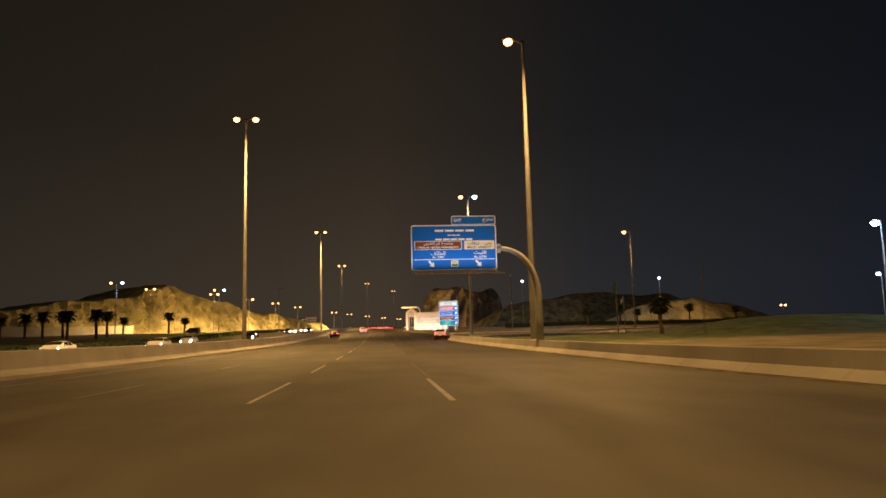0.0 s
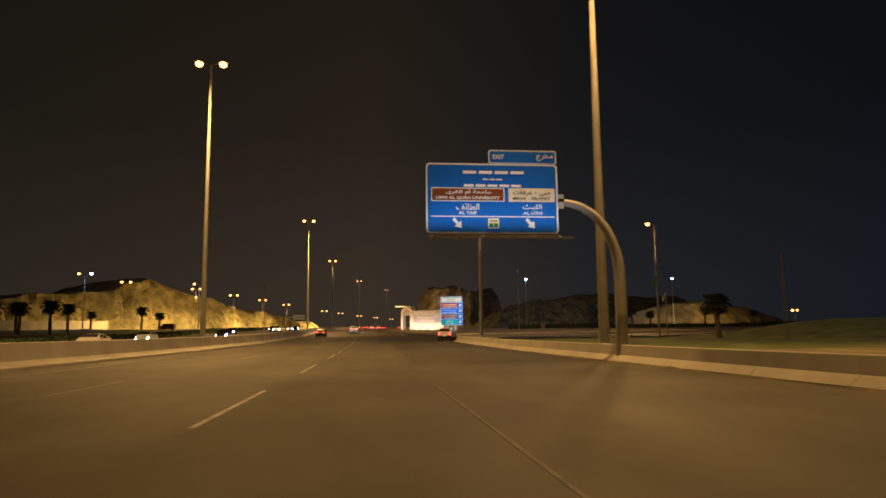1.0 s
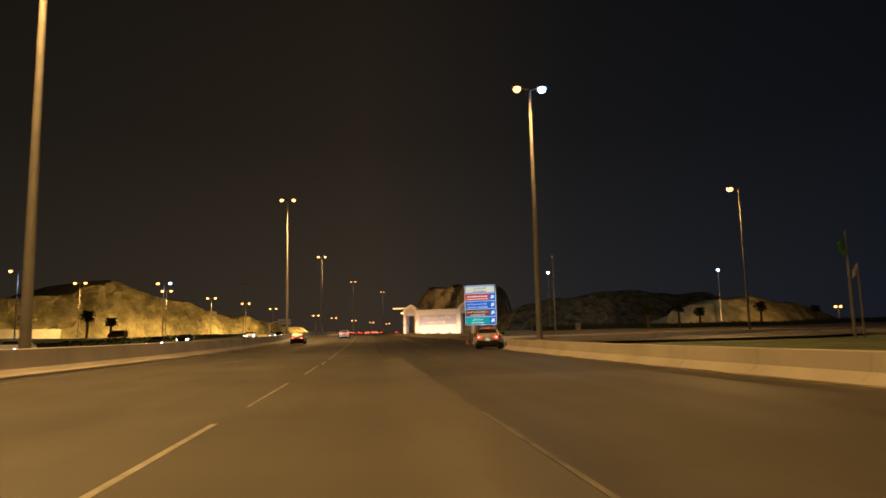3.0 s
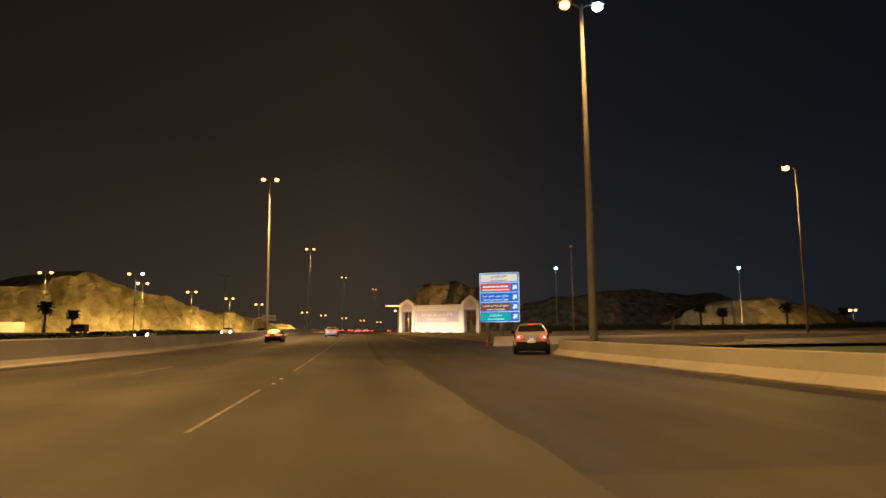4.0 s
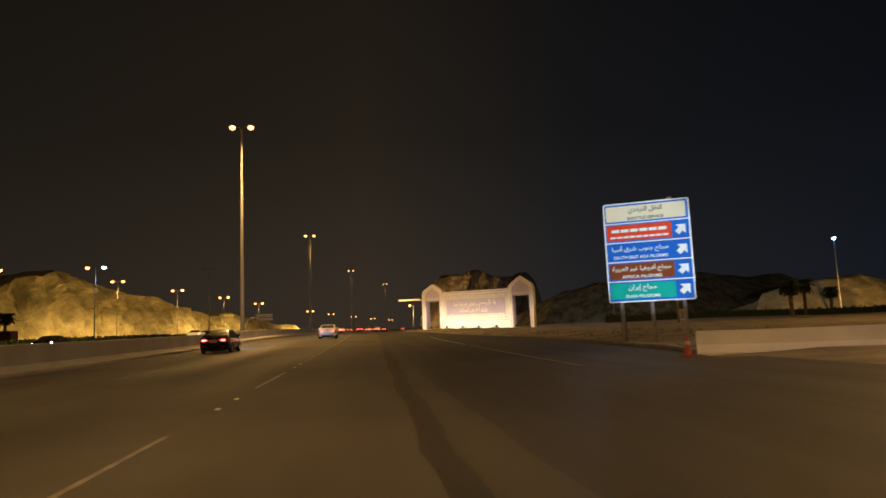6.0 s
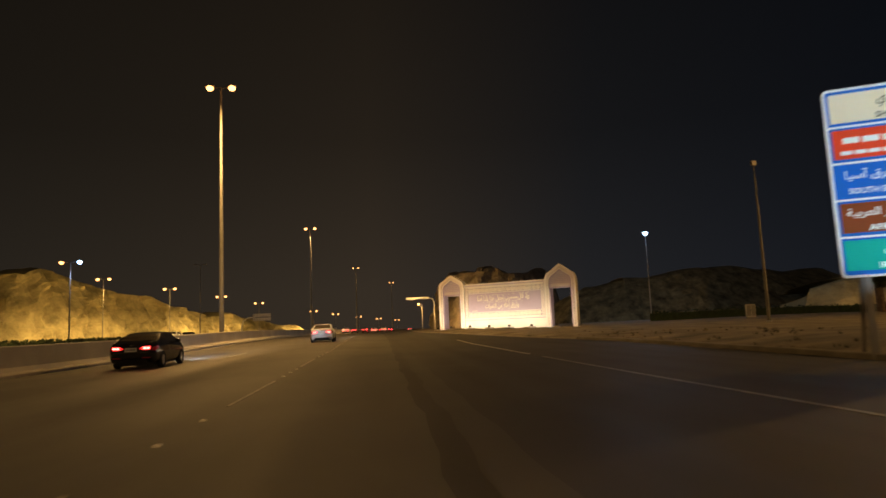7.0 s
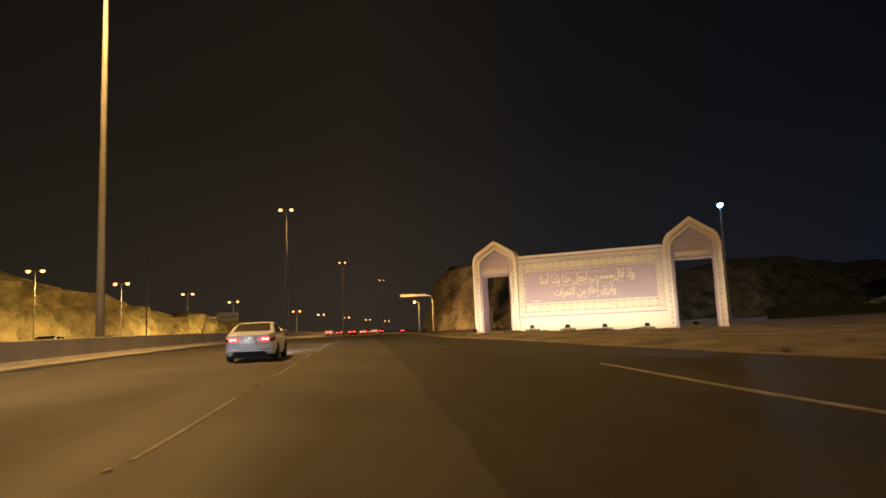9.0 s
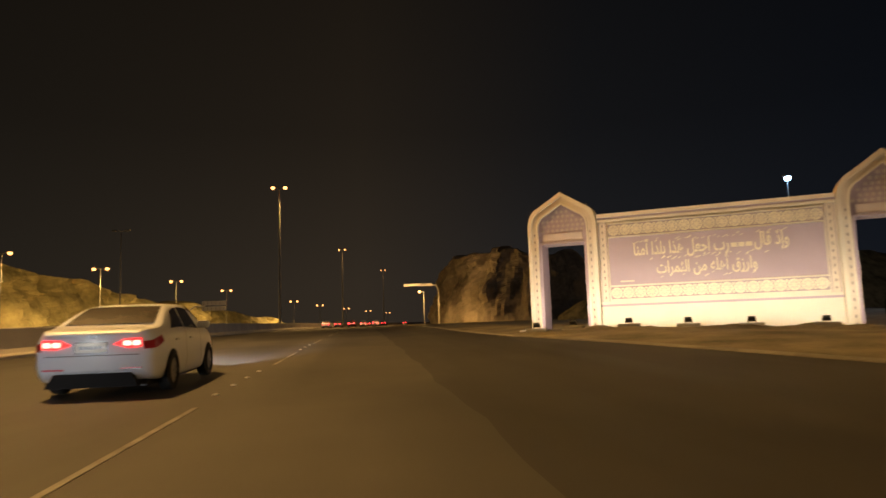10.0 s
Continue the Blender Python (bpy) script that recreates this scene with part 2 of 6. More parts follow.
def box(x0, x1, y0, y1, z0, z1, bevel=0.0):
    return add_box(bmesh.new(), x0, x1, y0, y1, z0, z1, bevel)


def add_tube(bm, path, radii, sides=12, cap=True):
    """A tube along the points of path, with a radius at each."""
    rings = []
    for i, p in enumerate(path):
        p = Vector(p)
        a, b = Vector(path[max(0, i - 1)]), Vector(path[min(len(path) - 1, i + 1)])
        d = (b - a).normalized()
        side = d.cross(Vector((0, 1, 0)) if abs(d.y) < 0.9 else Vector((1, 0, 0))).normalized()
        up = side.cross(d)
        r = radii[i] if isinstance(radii, (list, tuple)) else radii
        rings.append([bm.verts.new(p + r * (math.cos(2 * math.pi * k / sides) * side + math.sin(2 * math.pi * k / sides) * up)) for k in range(sides)])
    for r0, r1 in zip(rings, rings[1:]):
        for k in range(sides):
            bm.faces.new((r0[k], r0[(k + 1) % sides], r1[(k + 1) % sides], r1[k]))
    if cap:
        bm.faces.new(rings[0][::-1])
        bm.faces.new(rings[-1])
    return bm


def tube(path, radii, sides=12):
    return add_tube(bmesh.new(), path, radii, sides)


def add_prism(bm, outline, y0, y1):
    """An outline in x and z, pushed from y0 to y1."""
    a = [bm.verts.new((x, y0, z)) for x, z in outline]
    b = [bm.verts.new((x, y1, z)) for x, z in outline]
    n = len(outline)
    bm.faces.new(a)
    bm.faces.new(b[::-1])
    for i in range(n):
        bm.faces.new((a[i], b[i], b[(i + 1) % n], a[(i + 1) % n]))
    bmesh.ops.recalc_face_normals(bm, faces=bm.faces)
    return bm


def prism(outline, y0, y1):
    return add_prism(bmesh.new(), outline, y0, y1)


def rounded(x0, x1, z0, z1, r, steps=5):
    pts = []
    for cx_, cz_, a0 in ((x1 - r, z1 - r, 0), (x0 + r, z1 - r, 90), (x0 + r, z0 + r, 180), (x1 - r, z0 + r, 270)):
        for i in range(steps + 1):
            a = radians(a0 + 90 * i / steps)
            pts.append((cx_ + r * math.cos(a), cz_ + r * math.sin(a)))
    return pts


def ribbon(xa, xb, ys, lift=0.0):
    """A strip of road between two lines of offsets."""
    bm = bmesh.new()
    prev = None
    for y in ys:
        a, b = (f(y) if callable(f) else f for f in (xa, xb))
        row = [bm.verts.new((a + (b - a) * k / 12 + cx(y), y, rz(a + (b - a) * k / 12, y) + lift)) for k in range(13)]
        if prev:
            for k in range(12):
                bm.faces.new((prev[k], prev[k + 1], row[k + 1], row[k]))
        prev = row
    return bm


def slab(xa, xb, ys, z0, z1):
    """A thin solid strip that follows the road."""
    bm = bmesh.new()
    prev = None
    for y in ys:
        a, b = (f(y) if callable(f) else f for f in (xa, xb))
        o = cx(y)
        row = [bm.verts.new(c) for c in ((a + o, y, rz(a, y) + z0), (b + o, y, rz(b, y) + z0), (b + o, y, rz(b, y) + z1), (a + o, y, rz(a, y) + z1))]
        if prev:
            for k in range(4):
                bm.faces.new((prev[k], prev[(k + 1) % 4], row[(k + 1) % 4], row[k]))
        else:
            bm.faces.new(row[::-1])
        prev = row
    bm.faces.new(prev)
    bmesh.ops.recalc_face_normals(bm, faces=bm.faces)
    return bm


def sweep(profile, path):
    """A profile of (outward, up) swept along a plan path of (x, y)."""
    bm = bmesh.new()
    prev = None
    for i, (x, y) in enumerate(path):
        a, b = Vector(path[max(0, i - 1)]), Vector(path[min(len(path) - 1, i + 1)])
        d = (b - a).normalized()
        n = Vector((d.y, -d.x))
        row = [bm.verts.new((x + n.x * u, y + n.y * u, rz(x - cx(y), y) + v)) for u, v in profile]
        if prev:
            for k in range(len(profile)):
                bm.faces.new((prev[k], prev[(k + 1) % len(profile)], row[(k + 1) % len(profile)], row[k]))
        else:
            bm.faces.new(row[::-1])
        prev = row
    bm.faces.new(prev)
    bmesh.ops.recalc_face_normals(bm, faces=bm.faces)
    return bm


# ---- lettering ----
ARABIC = {"ا": (0xFE8D, 2), "ب": (0xFE8F, 4), "ت": (0xFE95, 4), "ث": (0xFE99, 4), "ج": (0xFE9D, 4), "ح": (0xFEA1, 4), "خ": (0xFEA5, 4),
          "د": (0xFEA9, 2), "ذ": (0xFEAB, 2), "ر": (0xFEAD, 2), "ز": (0xFEAF, 2), "س": (0xFEB1, 4), "ش": (0xFEB5, 4), "ص": (0xFEB9, 4),
          "ط": (0xFEC1, 4), "ع": (0xFEC9, 4), "غ": (0xFECD, 4), "ف": (0xFED1, 4), "ق": (0xFED5, 4), "ك": (0xFED9, 4), "ل": (0xFEDD, 4),
          "م": (0xFEE1, 4), "ن": (0xFEE5, 4), "ه": (0xFEE9, 4), "و": (0xFEED, 2), "ى": (0xFEEF, 2), "ي": (0xFEF1, 4), "أ": (0xFE83, 2),
          "إ": (0xFE87, 2), "آ": (0xFE81, 2), "ئ": (0xFE89, 4), "ة": (0xFE93, 2)}


def arabic(words):
    """Joined letter forms, laid out from right to left."""
    out = []
    for i, c in enumerate(words):
        if c not in ARABIC:
            out.append(c)
            continue
        base, forms = ARABIC[c]
        before = i > 0 and ARABIC.get(words[i - 1], (0, 0))[1] == 4
        after = forms == 4 and i + 1 < len(words) and words[i + 1] in ARABIC
        out.append(chr(base + (3 if before and after else 2 if after else 1 if before else 0)))
    return "".join(out[::-1])


def lettering(name, words, mat, parent, x, z, y, height, width=None, bold=0.0, depth=0.004, label=""):
    """Raised letters, centred at x and z on a face at y that looks towards -y."""
    c = bpy.data.curves.new(name, "FONT")
    c.body, c.align_x, c.align_y, c.extrude, c.offset = words, "CENTER", "CENTER", 0.02, bold
    c.resolution_u = 2
    t = new("letters", c)
    bpy.context.view_layer.update()
    me = bpy.data.meshes.new_from_object(t.evaluated_get(bpy.context.evaluated_depsgraph_get()))
    bpy.data.objects.remove(t)
    co = np.empty(len(me.vertices) * 3)
    me.vertices.foreach_get("co", co)
    co = co.reshape(-1, 3)
    lo, hi = co.min(0), co.max(0)
    s = height / (hi[1] - lo[1])
    sx = s if width is None else width / (hi[0] - lo[0])
    mid = (lo + hi) / 2
    res = np.stack([(co[:, 0] - mid[0]) * sx + x, y - (co[:, 2] - lo[2]) / (hi[2] - lo[2]) * depth, (co[:, 1] - mid[1]) * s + z], 1)
    me.vertices.foreach_set("co", res.ravel())
    me.materials.clear()
    me.materials.append(mat)
    me.update()
    ob = new(name, me)
    ob.parent = parent
    return tagged(ob, label) if label else ob


def bars(name, mat, parent, x, z, y, height, width, pieces, label=""):
    """Writing that is not to be read: plain bars of its size."""
    bm = bmesh.new()
    w = width / pieces
    for i in range(pieces):
        x0 = x - width / 2 + i * w
        add_box(bm, x0 + 0.08 * w, x0 + 0.92 * w, y - 0.004, y, z - height / 2, z + height / 2)
    return part(name, bm, mat, parent, label)


# ---- ground, carriageway and markings ----
def ground_height(x, y):
    u = x - cx(y)
    h = rz(u, y) - 0.06
    edge = lerp_line(KERB_LINE, y) if y > 114 else 10.6
    if u > edge:
        h += 0.55 * min(1.0, max(0.0, (u - edge) / 3.0)) * (lerp_line([(116, 1.0), (135, 0.8), (165, 0.28), (176, 0.34), (190, 0.3), (900, 0.2)], y) if y > 116 else 0.35)
    if u > edge and y < 100:
        # the verge lies almost level with the top of the barrier
        h += 0.44 * min(1.0, (u - edge) / 0.7) * max(0.0, min(1.0, (100 - y) / 10)) * lerp_line([(44, 1.0), (60, 0.34)], y)
    if u > 20 and y < 112:
        # a grassed bank
        h += 2.05 * math.exp(-((x - 55) / 14) ** 4 - ((y - 82) / 13.9) ** 2) + 1.5 * math.exp(-((x - 86) / 15) ** 2 - ((y - 98) / 11) ** 2)
    if u < -34:
        h += 0.9 * min(1.0, (-34 - u) / 25)
    if abs(u) > 30:
        h += 0.5 * noise.noise((x / 23, y / 23, 0.3)) * min(1.0, (abs(u) - 30) / 40)
    return h


def graded(lo, mid0, mid1, hi, step, grow=1.25):
    v = [mid0 + step * i for i in range(int((mid1 - mid0) / step) + 1)]
    s = step
    while v[-1] < hi:
        s *= grow
        v.append(v[-1] + s)
    s = step
    while v[0] > lo:
        s *= grow
        v.insert(0, v[0] - s)
    return v


bm = bmesh.new()
gxs, gys = sorted(graded(-2500, -96, 110, 2500, 2.5) + [10.6, 11.3]), graded(-600, -40, 260, 4200, 3.0)
grid = [[bm.verts.new((x, y, ground_height(x, y))) for x in gxs] for y in gys]
for j in range(len(gys) - 1):
    for i in range(len(gxs) - 1):
        bm.faces.new((grid[j][i], grid[j][i + 1], grid[j + 1][i + 1], grid[j + 1][i]))
for f in bm.faces:
    c = f.calc_center_median()
    u = c.x - cx(c.y)
    if u > 11.5 and 39.5 + 0.28 * (c.x - 11) < c.y < 111 and c.x < 120:
        f.material_index = 1
    elif u < -36 and u > -60 and c.y < 262 and c.y > 20:
        f.material_index = 1
    elif u > 4 and u < 75 + 22 * noise.noise((c.x / 19, c.y / 19, 1.0)) and c.y < 420:
        f.material_index = 2
    elif u < -60 and c.y < 420:
        f.material_index = 2
structure("ground", bm, [M_DESERT, M_GRASS, M_SAND], "dry desert ground with sand and mown grass", "ground", True)


def right_edge(y):
    return lerp_line(KERB_LINE, y) if y > 114 else 14.0


def seam(y):
    """Where the old surfacing meets the relaid lanes."""
    return lerp_line([(46, 1.85), (84, 1.82), (89.3, 1.86), (89.7, 1.2), (90.5, 0.95), (92, 0.84), (96, 0.76), (112, 0.75), (137, 1.0), (160, 1.25), (300, 1.25)], y) + 0.04 * math.sin(y * 0.9) + 0.03 * math.sin(y * 2.3)


RELAID = [46 + i for i in range(24)] + [69.999]
RESURFACED = sorted([70 + i for i in range(195)] + [89.3, 89.7, 90.5])
ROAD_YS = [y for y in STATIONS if y < 46] + [45.999] + RELAID + RESURFACED + [264.001] + [y for y in STATIONS if y > 265]
structure("road", ribbon(-14.2, lambda y: seam(y) if 46 <= y <= 264 else right_edge(y), ROAD_YS), M_ASPHALT, "worn grey asphalt carriageway under sodium lamps", "road", True)
structure("road_opposite", ribbon(-33.5, -18.5, STATIONS, 0.02), M_ASPHALT, "worn asphalt carriageway beyond the median barrier", "road", True)
exit_bm = bmesh.new()
exit_row = None
for i in range(26):
    x = 9.5 + i * 4.5
    row = [exit_bm.verts.new((x, y, ground_height(x, y) + 0.2 if x > 14 else gz(y) - 0.004)) for y in (99.5 + 0.02 * x, 104, 109, 114 + 0.03 * x)]
    if exit_row:
        for k in range(3):
            exit_bm.faces.new((exit_row[k], row[k], row[k + 1], exit_row[k + 1]))
    exit_row = row
structure("road_exit", exit_bm, M_ASPHALT_NEW, "dark asphalt slip road leaving the carriageway", "road", True)


structure("road_resurfaced", ribbon(seam, right_edge, [y for y in RESURFACED if y <= 130] + [130.999]), M_ASPHALT_NEW, "darker strip of newly laid asphalt", "road", True)
structure("road_resurfaced_far", ribbon(seam, right_edge, [y for y in RESURFACED if y > 130]), M_ASPHALT_AGED, "older strip of dark asphalt in the right-hand lanes", "road", True)
structure("road_patch", ribbon(lambda y: min(seam(y) + lerp_line([(90, 0.12), (97, 0.30), (112, 0.34), (150, 0.3)], y), 1.69),
                               lambda y: lerp_line([(90, 1.92), (97, 1.83), (110, 1.58), (137, 1.75), (156, 1.7)], y) + 0.03 * math.sin(y * 1.7), [90 + 0.75 * i for i in range(88)], 0.005),
          M_ASPHALT_MID, "paler worn wedge between the old and the new asphalt", "road", True)
structure("road_relaid", ribbon(seam, right_edge, RELAID), M_ASPHALT_MID, "strip of relaid asphalt in the right-hand lanes", "road", True)


def dash(name, x, y0, y1, width, mat, label, group):
    ys = [y0 + (y1 - y0) * i / 4 for i in range(5)]
    ob = new(name, finish(name, slab(lambda y: x - width / 2, lambda y: x + width / 2, ys, -0.01, 0.007), mat))
    return tagged(ob, label, "road marking", group, "structure")


for far in (20.6, 32.6, 46.2, 59.8, 68.8, 79.8, 92.8, 104.9, 117.1, 128.8, 140.4, 153.4, 164.0, 177.0, 190.0, 203.0, 216.0, 229.0, 242.0, 255.0, 268.0):
    dash("lane_dash", lerp_line([(0, -2.8), (50, -2.52), (90, -2.22), (110, -2.3), (140, -2.36), (165, -2.1), (300, -2.1)], far), far - (6.5 if far < 90 else 5.5), far, 0.10 if far < 60 else 0.075, M_PAINT_LINE if far < 60 else M_PAINT_DULL,
         "worn white painted lane dash on asphalt", "lane dashes")
for far in (22.0, 37.0, 60.0, 92.0, 122.0, 152.0, 184.0, 214.0):
    dash("lane_dash", -7.35, far - 5.0, far, 0.14, M_PAINT_FAINT, "almost rubbed-out lane dash on asphalt", "faint lane dashes")
dash("lane_dash", 1.42, 13.2, 20.3, 0.13, M_PAINT_LINE, "worn white painted lane dash on asphalt", "lane dashes")
dash("lane_line", 1.5, 21.0, 33.0, 0.06, M_PAINT_GHOST, "thin rubbed lane line on asphalt", "lane lines")
dash("lane_line", 1.8, 50.0, 60.0, 0.07, M_PAINT_GHOST, "thin rubbed lane line on asphalt", "lane lines")
tagged(new("edge_line", finish("edge_line", slab(5.90, 6.02, [114 + 2.5 * i for i in range(9)], -0.01, 0.007), M_PAINT_FAINT)),
       "thin white edge line on dark asphalt", "road marking", kind="structure")
tagged(new("edge_line", finish("edge_line", slab(lambda y: 5.9 - 0.02 * max(0, y - 146), lambda y: 6.02 - 0.02 * max(0, y - 146), [136 + 2.55 * i for i in range(9)], -0.01, 0.016), M_PAINT_LINE)),
       "thin white edge line on dark asphalt", "road marking", kind="structure")
tagged(new("edge_line", finish("edge_line", slab(-12.3, -12.16, [0 + 6 * i for i in range(45)], -0.01, 0.012), M_PAINT_FAINT)),
       "faint yellowish edge line beside the median", "road marking", kind="structure")

# studs between the dashes
stud_bm = bmesh.new()
add_tube(stud_bm, [(0, 0, -0.01), (0, 0, 0.012), (0, 0, 0.02)], [0.055, 0.05, 0.02], 10)
stud_me = finish("road_stud", stud_bm, M_STUD, True)
for y0 in (81.6, 83.4, 94.5, 96.0, 97.4, 107.7, 109.3, 119.4, 121.5, 130.3, 131.9, 133.5, 142.4, 144.2, 146.2, 147.4, 154.4, 155.7, 156.9, 158.3, 165.4, 166.8, 168.2, 169.6, 179, 181, 183):
    s = new("road_stud", stud_me)
    s.location = (lerp_line([(80, -2.2), (110, -2.28), (140, -2.35), (160, -2.16), (300, -2.1)], y0), y0, gz(y0) + 0.004)
    tagged(s, "small white ceramic stud on the lane line", "road stud", "road studs")

# ---- concrete barriers ----
LEFT_LINE = [(20, -16.0), (60, -14.6), (95, -13.2), (140, -13.0), (300, -13.0)]
left_path = [(lerp_line(LEFT_LINE, y) + cx(y), y) for y in STATIONS if y < 650]
median_profile = [(0.0, -0.1), (0.0, 0.10), (-0.18, 0.32), (-0.27, 1.08), (-0.31, 1.12), (-0.49, 1.12), (-0.53, 1.08), (-0.62, 0.32), (-0.8, 0.1), (-0.8, -0.1)]
wall_median = structure("wall_median", sweep(median_profile, left_path), M_CONCRETE, "long cast concrete median barrier, dusty and stained", "barrier")
part("plinth", sweep([(0.55, -0.1), (0.55, 0.10), (0.5, 0.14), (-0.02, 0.16), (-0.02, -0.1)], left_path), M_CONCRETE, wall_median, "low concrete footing with a lit upper face")

jersey = [(-0.06, -0.08), (-0.06, 0.05), (0.24, 0.29), (0.30, 0.71), (0.33, 0.735), (0.47, 0.735), (0.50, 0.71), (0.58, 0.30), (0.8, 0.08), (0.8, -0.08)]
RIGHT_LINE = [(-60, 10.9), (20, 10.15), (45, 10.5), (80, 9.85), (94, 9.75)]


def jersey_units(name, path, label, group, mat=M_CONCRETE):
    """Single cast units set end to end with a narrow joint."""
    for i in range(0, len(path) - 1):
        a, b = Vector(path[i]), Vector(path[i + 1])
        d = (b - a).normalized() * 0.012
        tagged(new(name, finish(name, sweep(jersey, [tuple(a + d), tuple((a + b) / 2), tuple(b - d)]), mat)), label, "barrier", group, "structure")


right_path = [(lerp_line(RIGHT_LINE, y), y) for y in [-58 + 4 * i for i in range(39)]]
right_path += [(9.85, 96.5), (10.25, 99.0), (11.0, 101.2), (12.1, 103.0), (13.5, 104.4), (16.5, 106.0), (20.5, 107.0), (26, 107.5)]
jersey_units("barrier_unit", right_path, "cast concrete roadside barrier unit with a flared foot", "roadside barrier units")
M_DIRT = material("gutter_dirt", (0.085, 0.062, 0.038), 0.95, 0, 0.5, 0.6, 14, 0.02, tint=(0.12, 0.09, 0.055))


def dirt_ridge(path, label):
    """Windblown dirt heaped unevenly against the foot of a barrier."""
    bm = bmesh.new()
    prev = None
    for i, (x, y) in enumerate(path):
        a, b = Vector(path[max(0, i - 1)]), Vector(path[min(len(path) - 1, i + 1)])
        d = (b - a).normalized()
        n = Vector((d.y, -d.x))
        k = max(0.0, noise.noise((x * 0.4, y * 0.4, 3.1)) * 0.9 + noise.noise((x * 1.7, y * 1.7, 7.7)) * 0.6 + 0.35)
        wide, high = 0.14 + 0.22 * k, 0.015 + 0.05 * k
        row = []
        for u, v in ((-wide, -0.02), (-wide * 0.55, high * 0.6), (-wide * 0.2, high), (0.02, high * 0.9)):
            px, py = x + n.x * (u - 0.05), y + n.y * (u - 0.05)
            row.append(bm.verts.new((px, py, rz(px - cx(py), py) + v)))
        if prev:
            for q in range(3):
                bm.faces.new((prev[q], prev[q + 1], row[q + 1], row[q]))
        prev = row
    bmesh.ops.recalc_face_normals(bm, faces=bm.faces)
    tagged(new("gutter_dirt", finish("gutter_dirt", bm, M_DIRT, True)), label, "dirt", kind="stuff")


def along(path, step):
    """The same plan path with points every step metres."""
    out = []
    for (x0, y0), (x1, y1) in zip(path, path[1:]):
        n = max(1, int(math.hypot(x1 - x0, y1 - y0) / step))
        out += [(x0 + (x1 - x0) * i / n, y0 + (y1 - y0) * i / n) for i in range(n)]
    return out + [path[-1]]


dirt_ridge(along(right_path[14:], 0.35), "dark windblown dirt against the roadside barrier")
far_path = [(10.6, 116.6), (12.6, 115.6), (16, 114.9), (20, 114.8), (26, 115.2), (32, 116), (38, 117), (46, 119), (54, 121), (62, 123), (72, 125.5), (84, 128.5), (98, 132), (115, 136)]
jersey_units("barrier_unit", [(x, y) for x, y in far_path][::-1], mat=M_CONCRETE_LAMPLIT, label="concrete barrier unit along the slip road, lamplight put into its pale colour", group="slip road barrier units")

# kerb along the sandy verge
kerb_pts = [(lerp_line(KERB_LINE, y), y) for y in [117 + 1.5 * i for i in range(70)]]
for i in range(len(kerb_pts) - 1):
    a, b = Vector(kerb_pts[i]), Vector(kerb_pts[i + 1])
    d = (b - a).normalized() * 0.006
    up = 0.15 if a.y < 150 else 0.05
    tagged(new("kerb_stone", finish("kerb_stone", sweep([(0.0, -0.05), (0.0, up - 0.03), (0.03, up), (0.22, up), (0.22, -0.05)], [tuple(a + d), tuple(b - d)]), M_KERB)),
           "dusty concrete kerb stone beside the sandy verge", "kerb", "kerb stones", "structure")


# ---- rock cuts and hills ----
def rock_mass(name, path, height, back, mat, label, seed, rows=22, per=3.0, lean=0.35, rough=2.2, taper=5):
    """A cut face along a plan path, rising steeply and then rolling back."""
    pts = []
    for (x0, y0), (x1, y1) in zip(path, path[1:]):
        n = max(1, int(math.hypot(x1 - x0, y1 - y0) / per))
        pts += [(x0 + (x1 - x0) * i / n, y0 + (y1 - y0) * i / n) for i in range(n)]
    pts.append(path[-1])
    bm = bmesh.new()
    prev = None
    for i, (x, y) in enumerate(pts):
        a, b = Vector(pts[max(0, i - 1)]), Vector(pts[min(len(pts) - 1, i + 1)])
        d = (b - a).normalized()
        n = Vector((-d.y, d.x))
        e = min(1.0, i / taper, (len(pts) - 1 - i) / taper)
        k = i / (len(pts) - 1)
        top = (height(k) if callable(height) else height) * (0.25 + 0.75 * math.sin(e * math.pi / 2)) * (1 + 0.28 * noise.noise((x / 26, y / 26, seed)) + 0.12 * noise.noise((x / 7, y / 7, seed)))
        row = []
        for j in range(rows):
            v = j / (rows - 1)
            if v < 0.7:
                h, off = top * (v / 0.7) * 0.94, lean * top * (v / 0.7) ** 1.4
            else:
                w = (v - 0.7) / 0.3
                h, off = top * (0.94 + 0.06 * math.sin(w * 2.2) - 0.3 * w * w), lean * top + back * w ** 1.3
            p = Vector((x + n.x * off, y + n.y * off, gz(y) + h - 0.6))
            q = Vector((p.x / 6, p.y / 6, p.z / 11))
            flute = Vector((p.x / 2.3, p.y / 2.3, p.z / 14))
            crag = rough * (noise.noise(q + Vector((0, 0, seed))) + 0.5 * noise.noise(q * 2.7) + abs(noise.noise(q * 1.3 + Vector((9, 2, 0)))) * 0.9
                            + 0.35 * noise.noise(flute) + 0.22 * abs(noise.noise(flute * 2.6)) + 0.3 * abs(noise.noise(q * 4.3 + Vector((4, 4, seed)))) - 0.12 * noise.noise(q * 9.1))
            p += Vector((n.x, n.y, 0.15)) * crag * min(1.0, v * 5 + 0.15)
            row.append(bm.verts.new(p))
        if prev:
            for j in range(rows - 1):
                bm.faces.new((prev[j], row[j], row[j + 1], prev[j + 1]))
        prev = row
    bmesh.ops.recalc_face_normals(bm, faces=bm.faces)
    return structure(name, bm, mat, label, "rock")


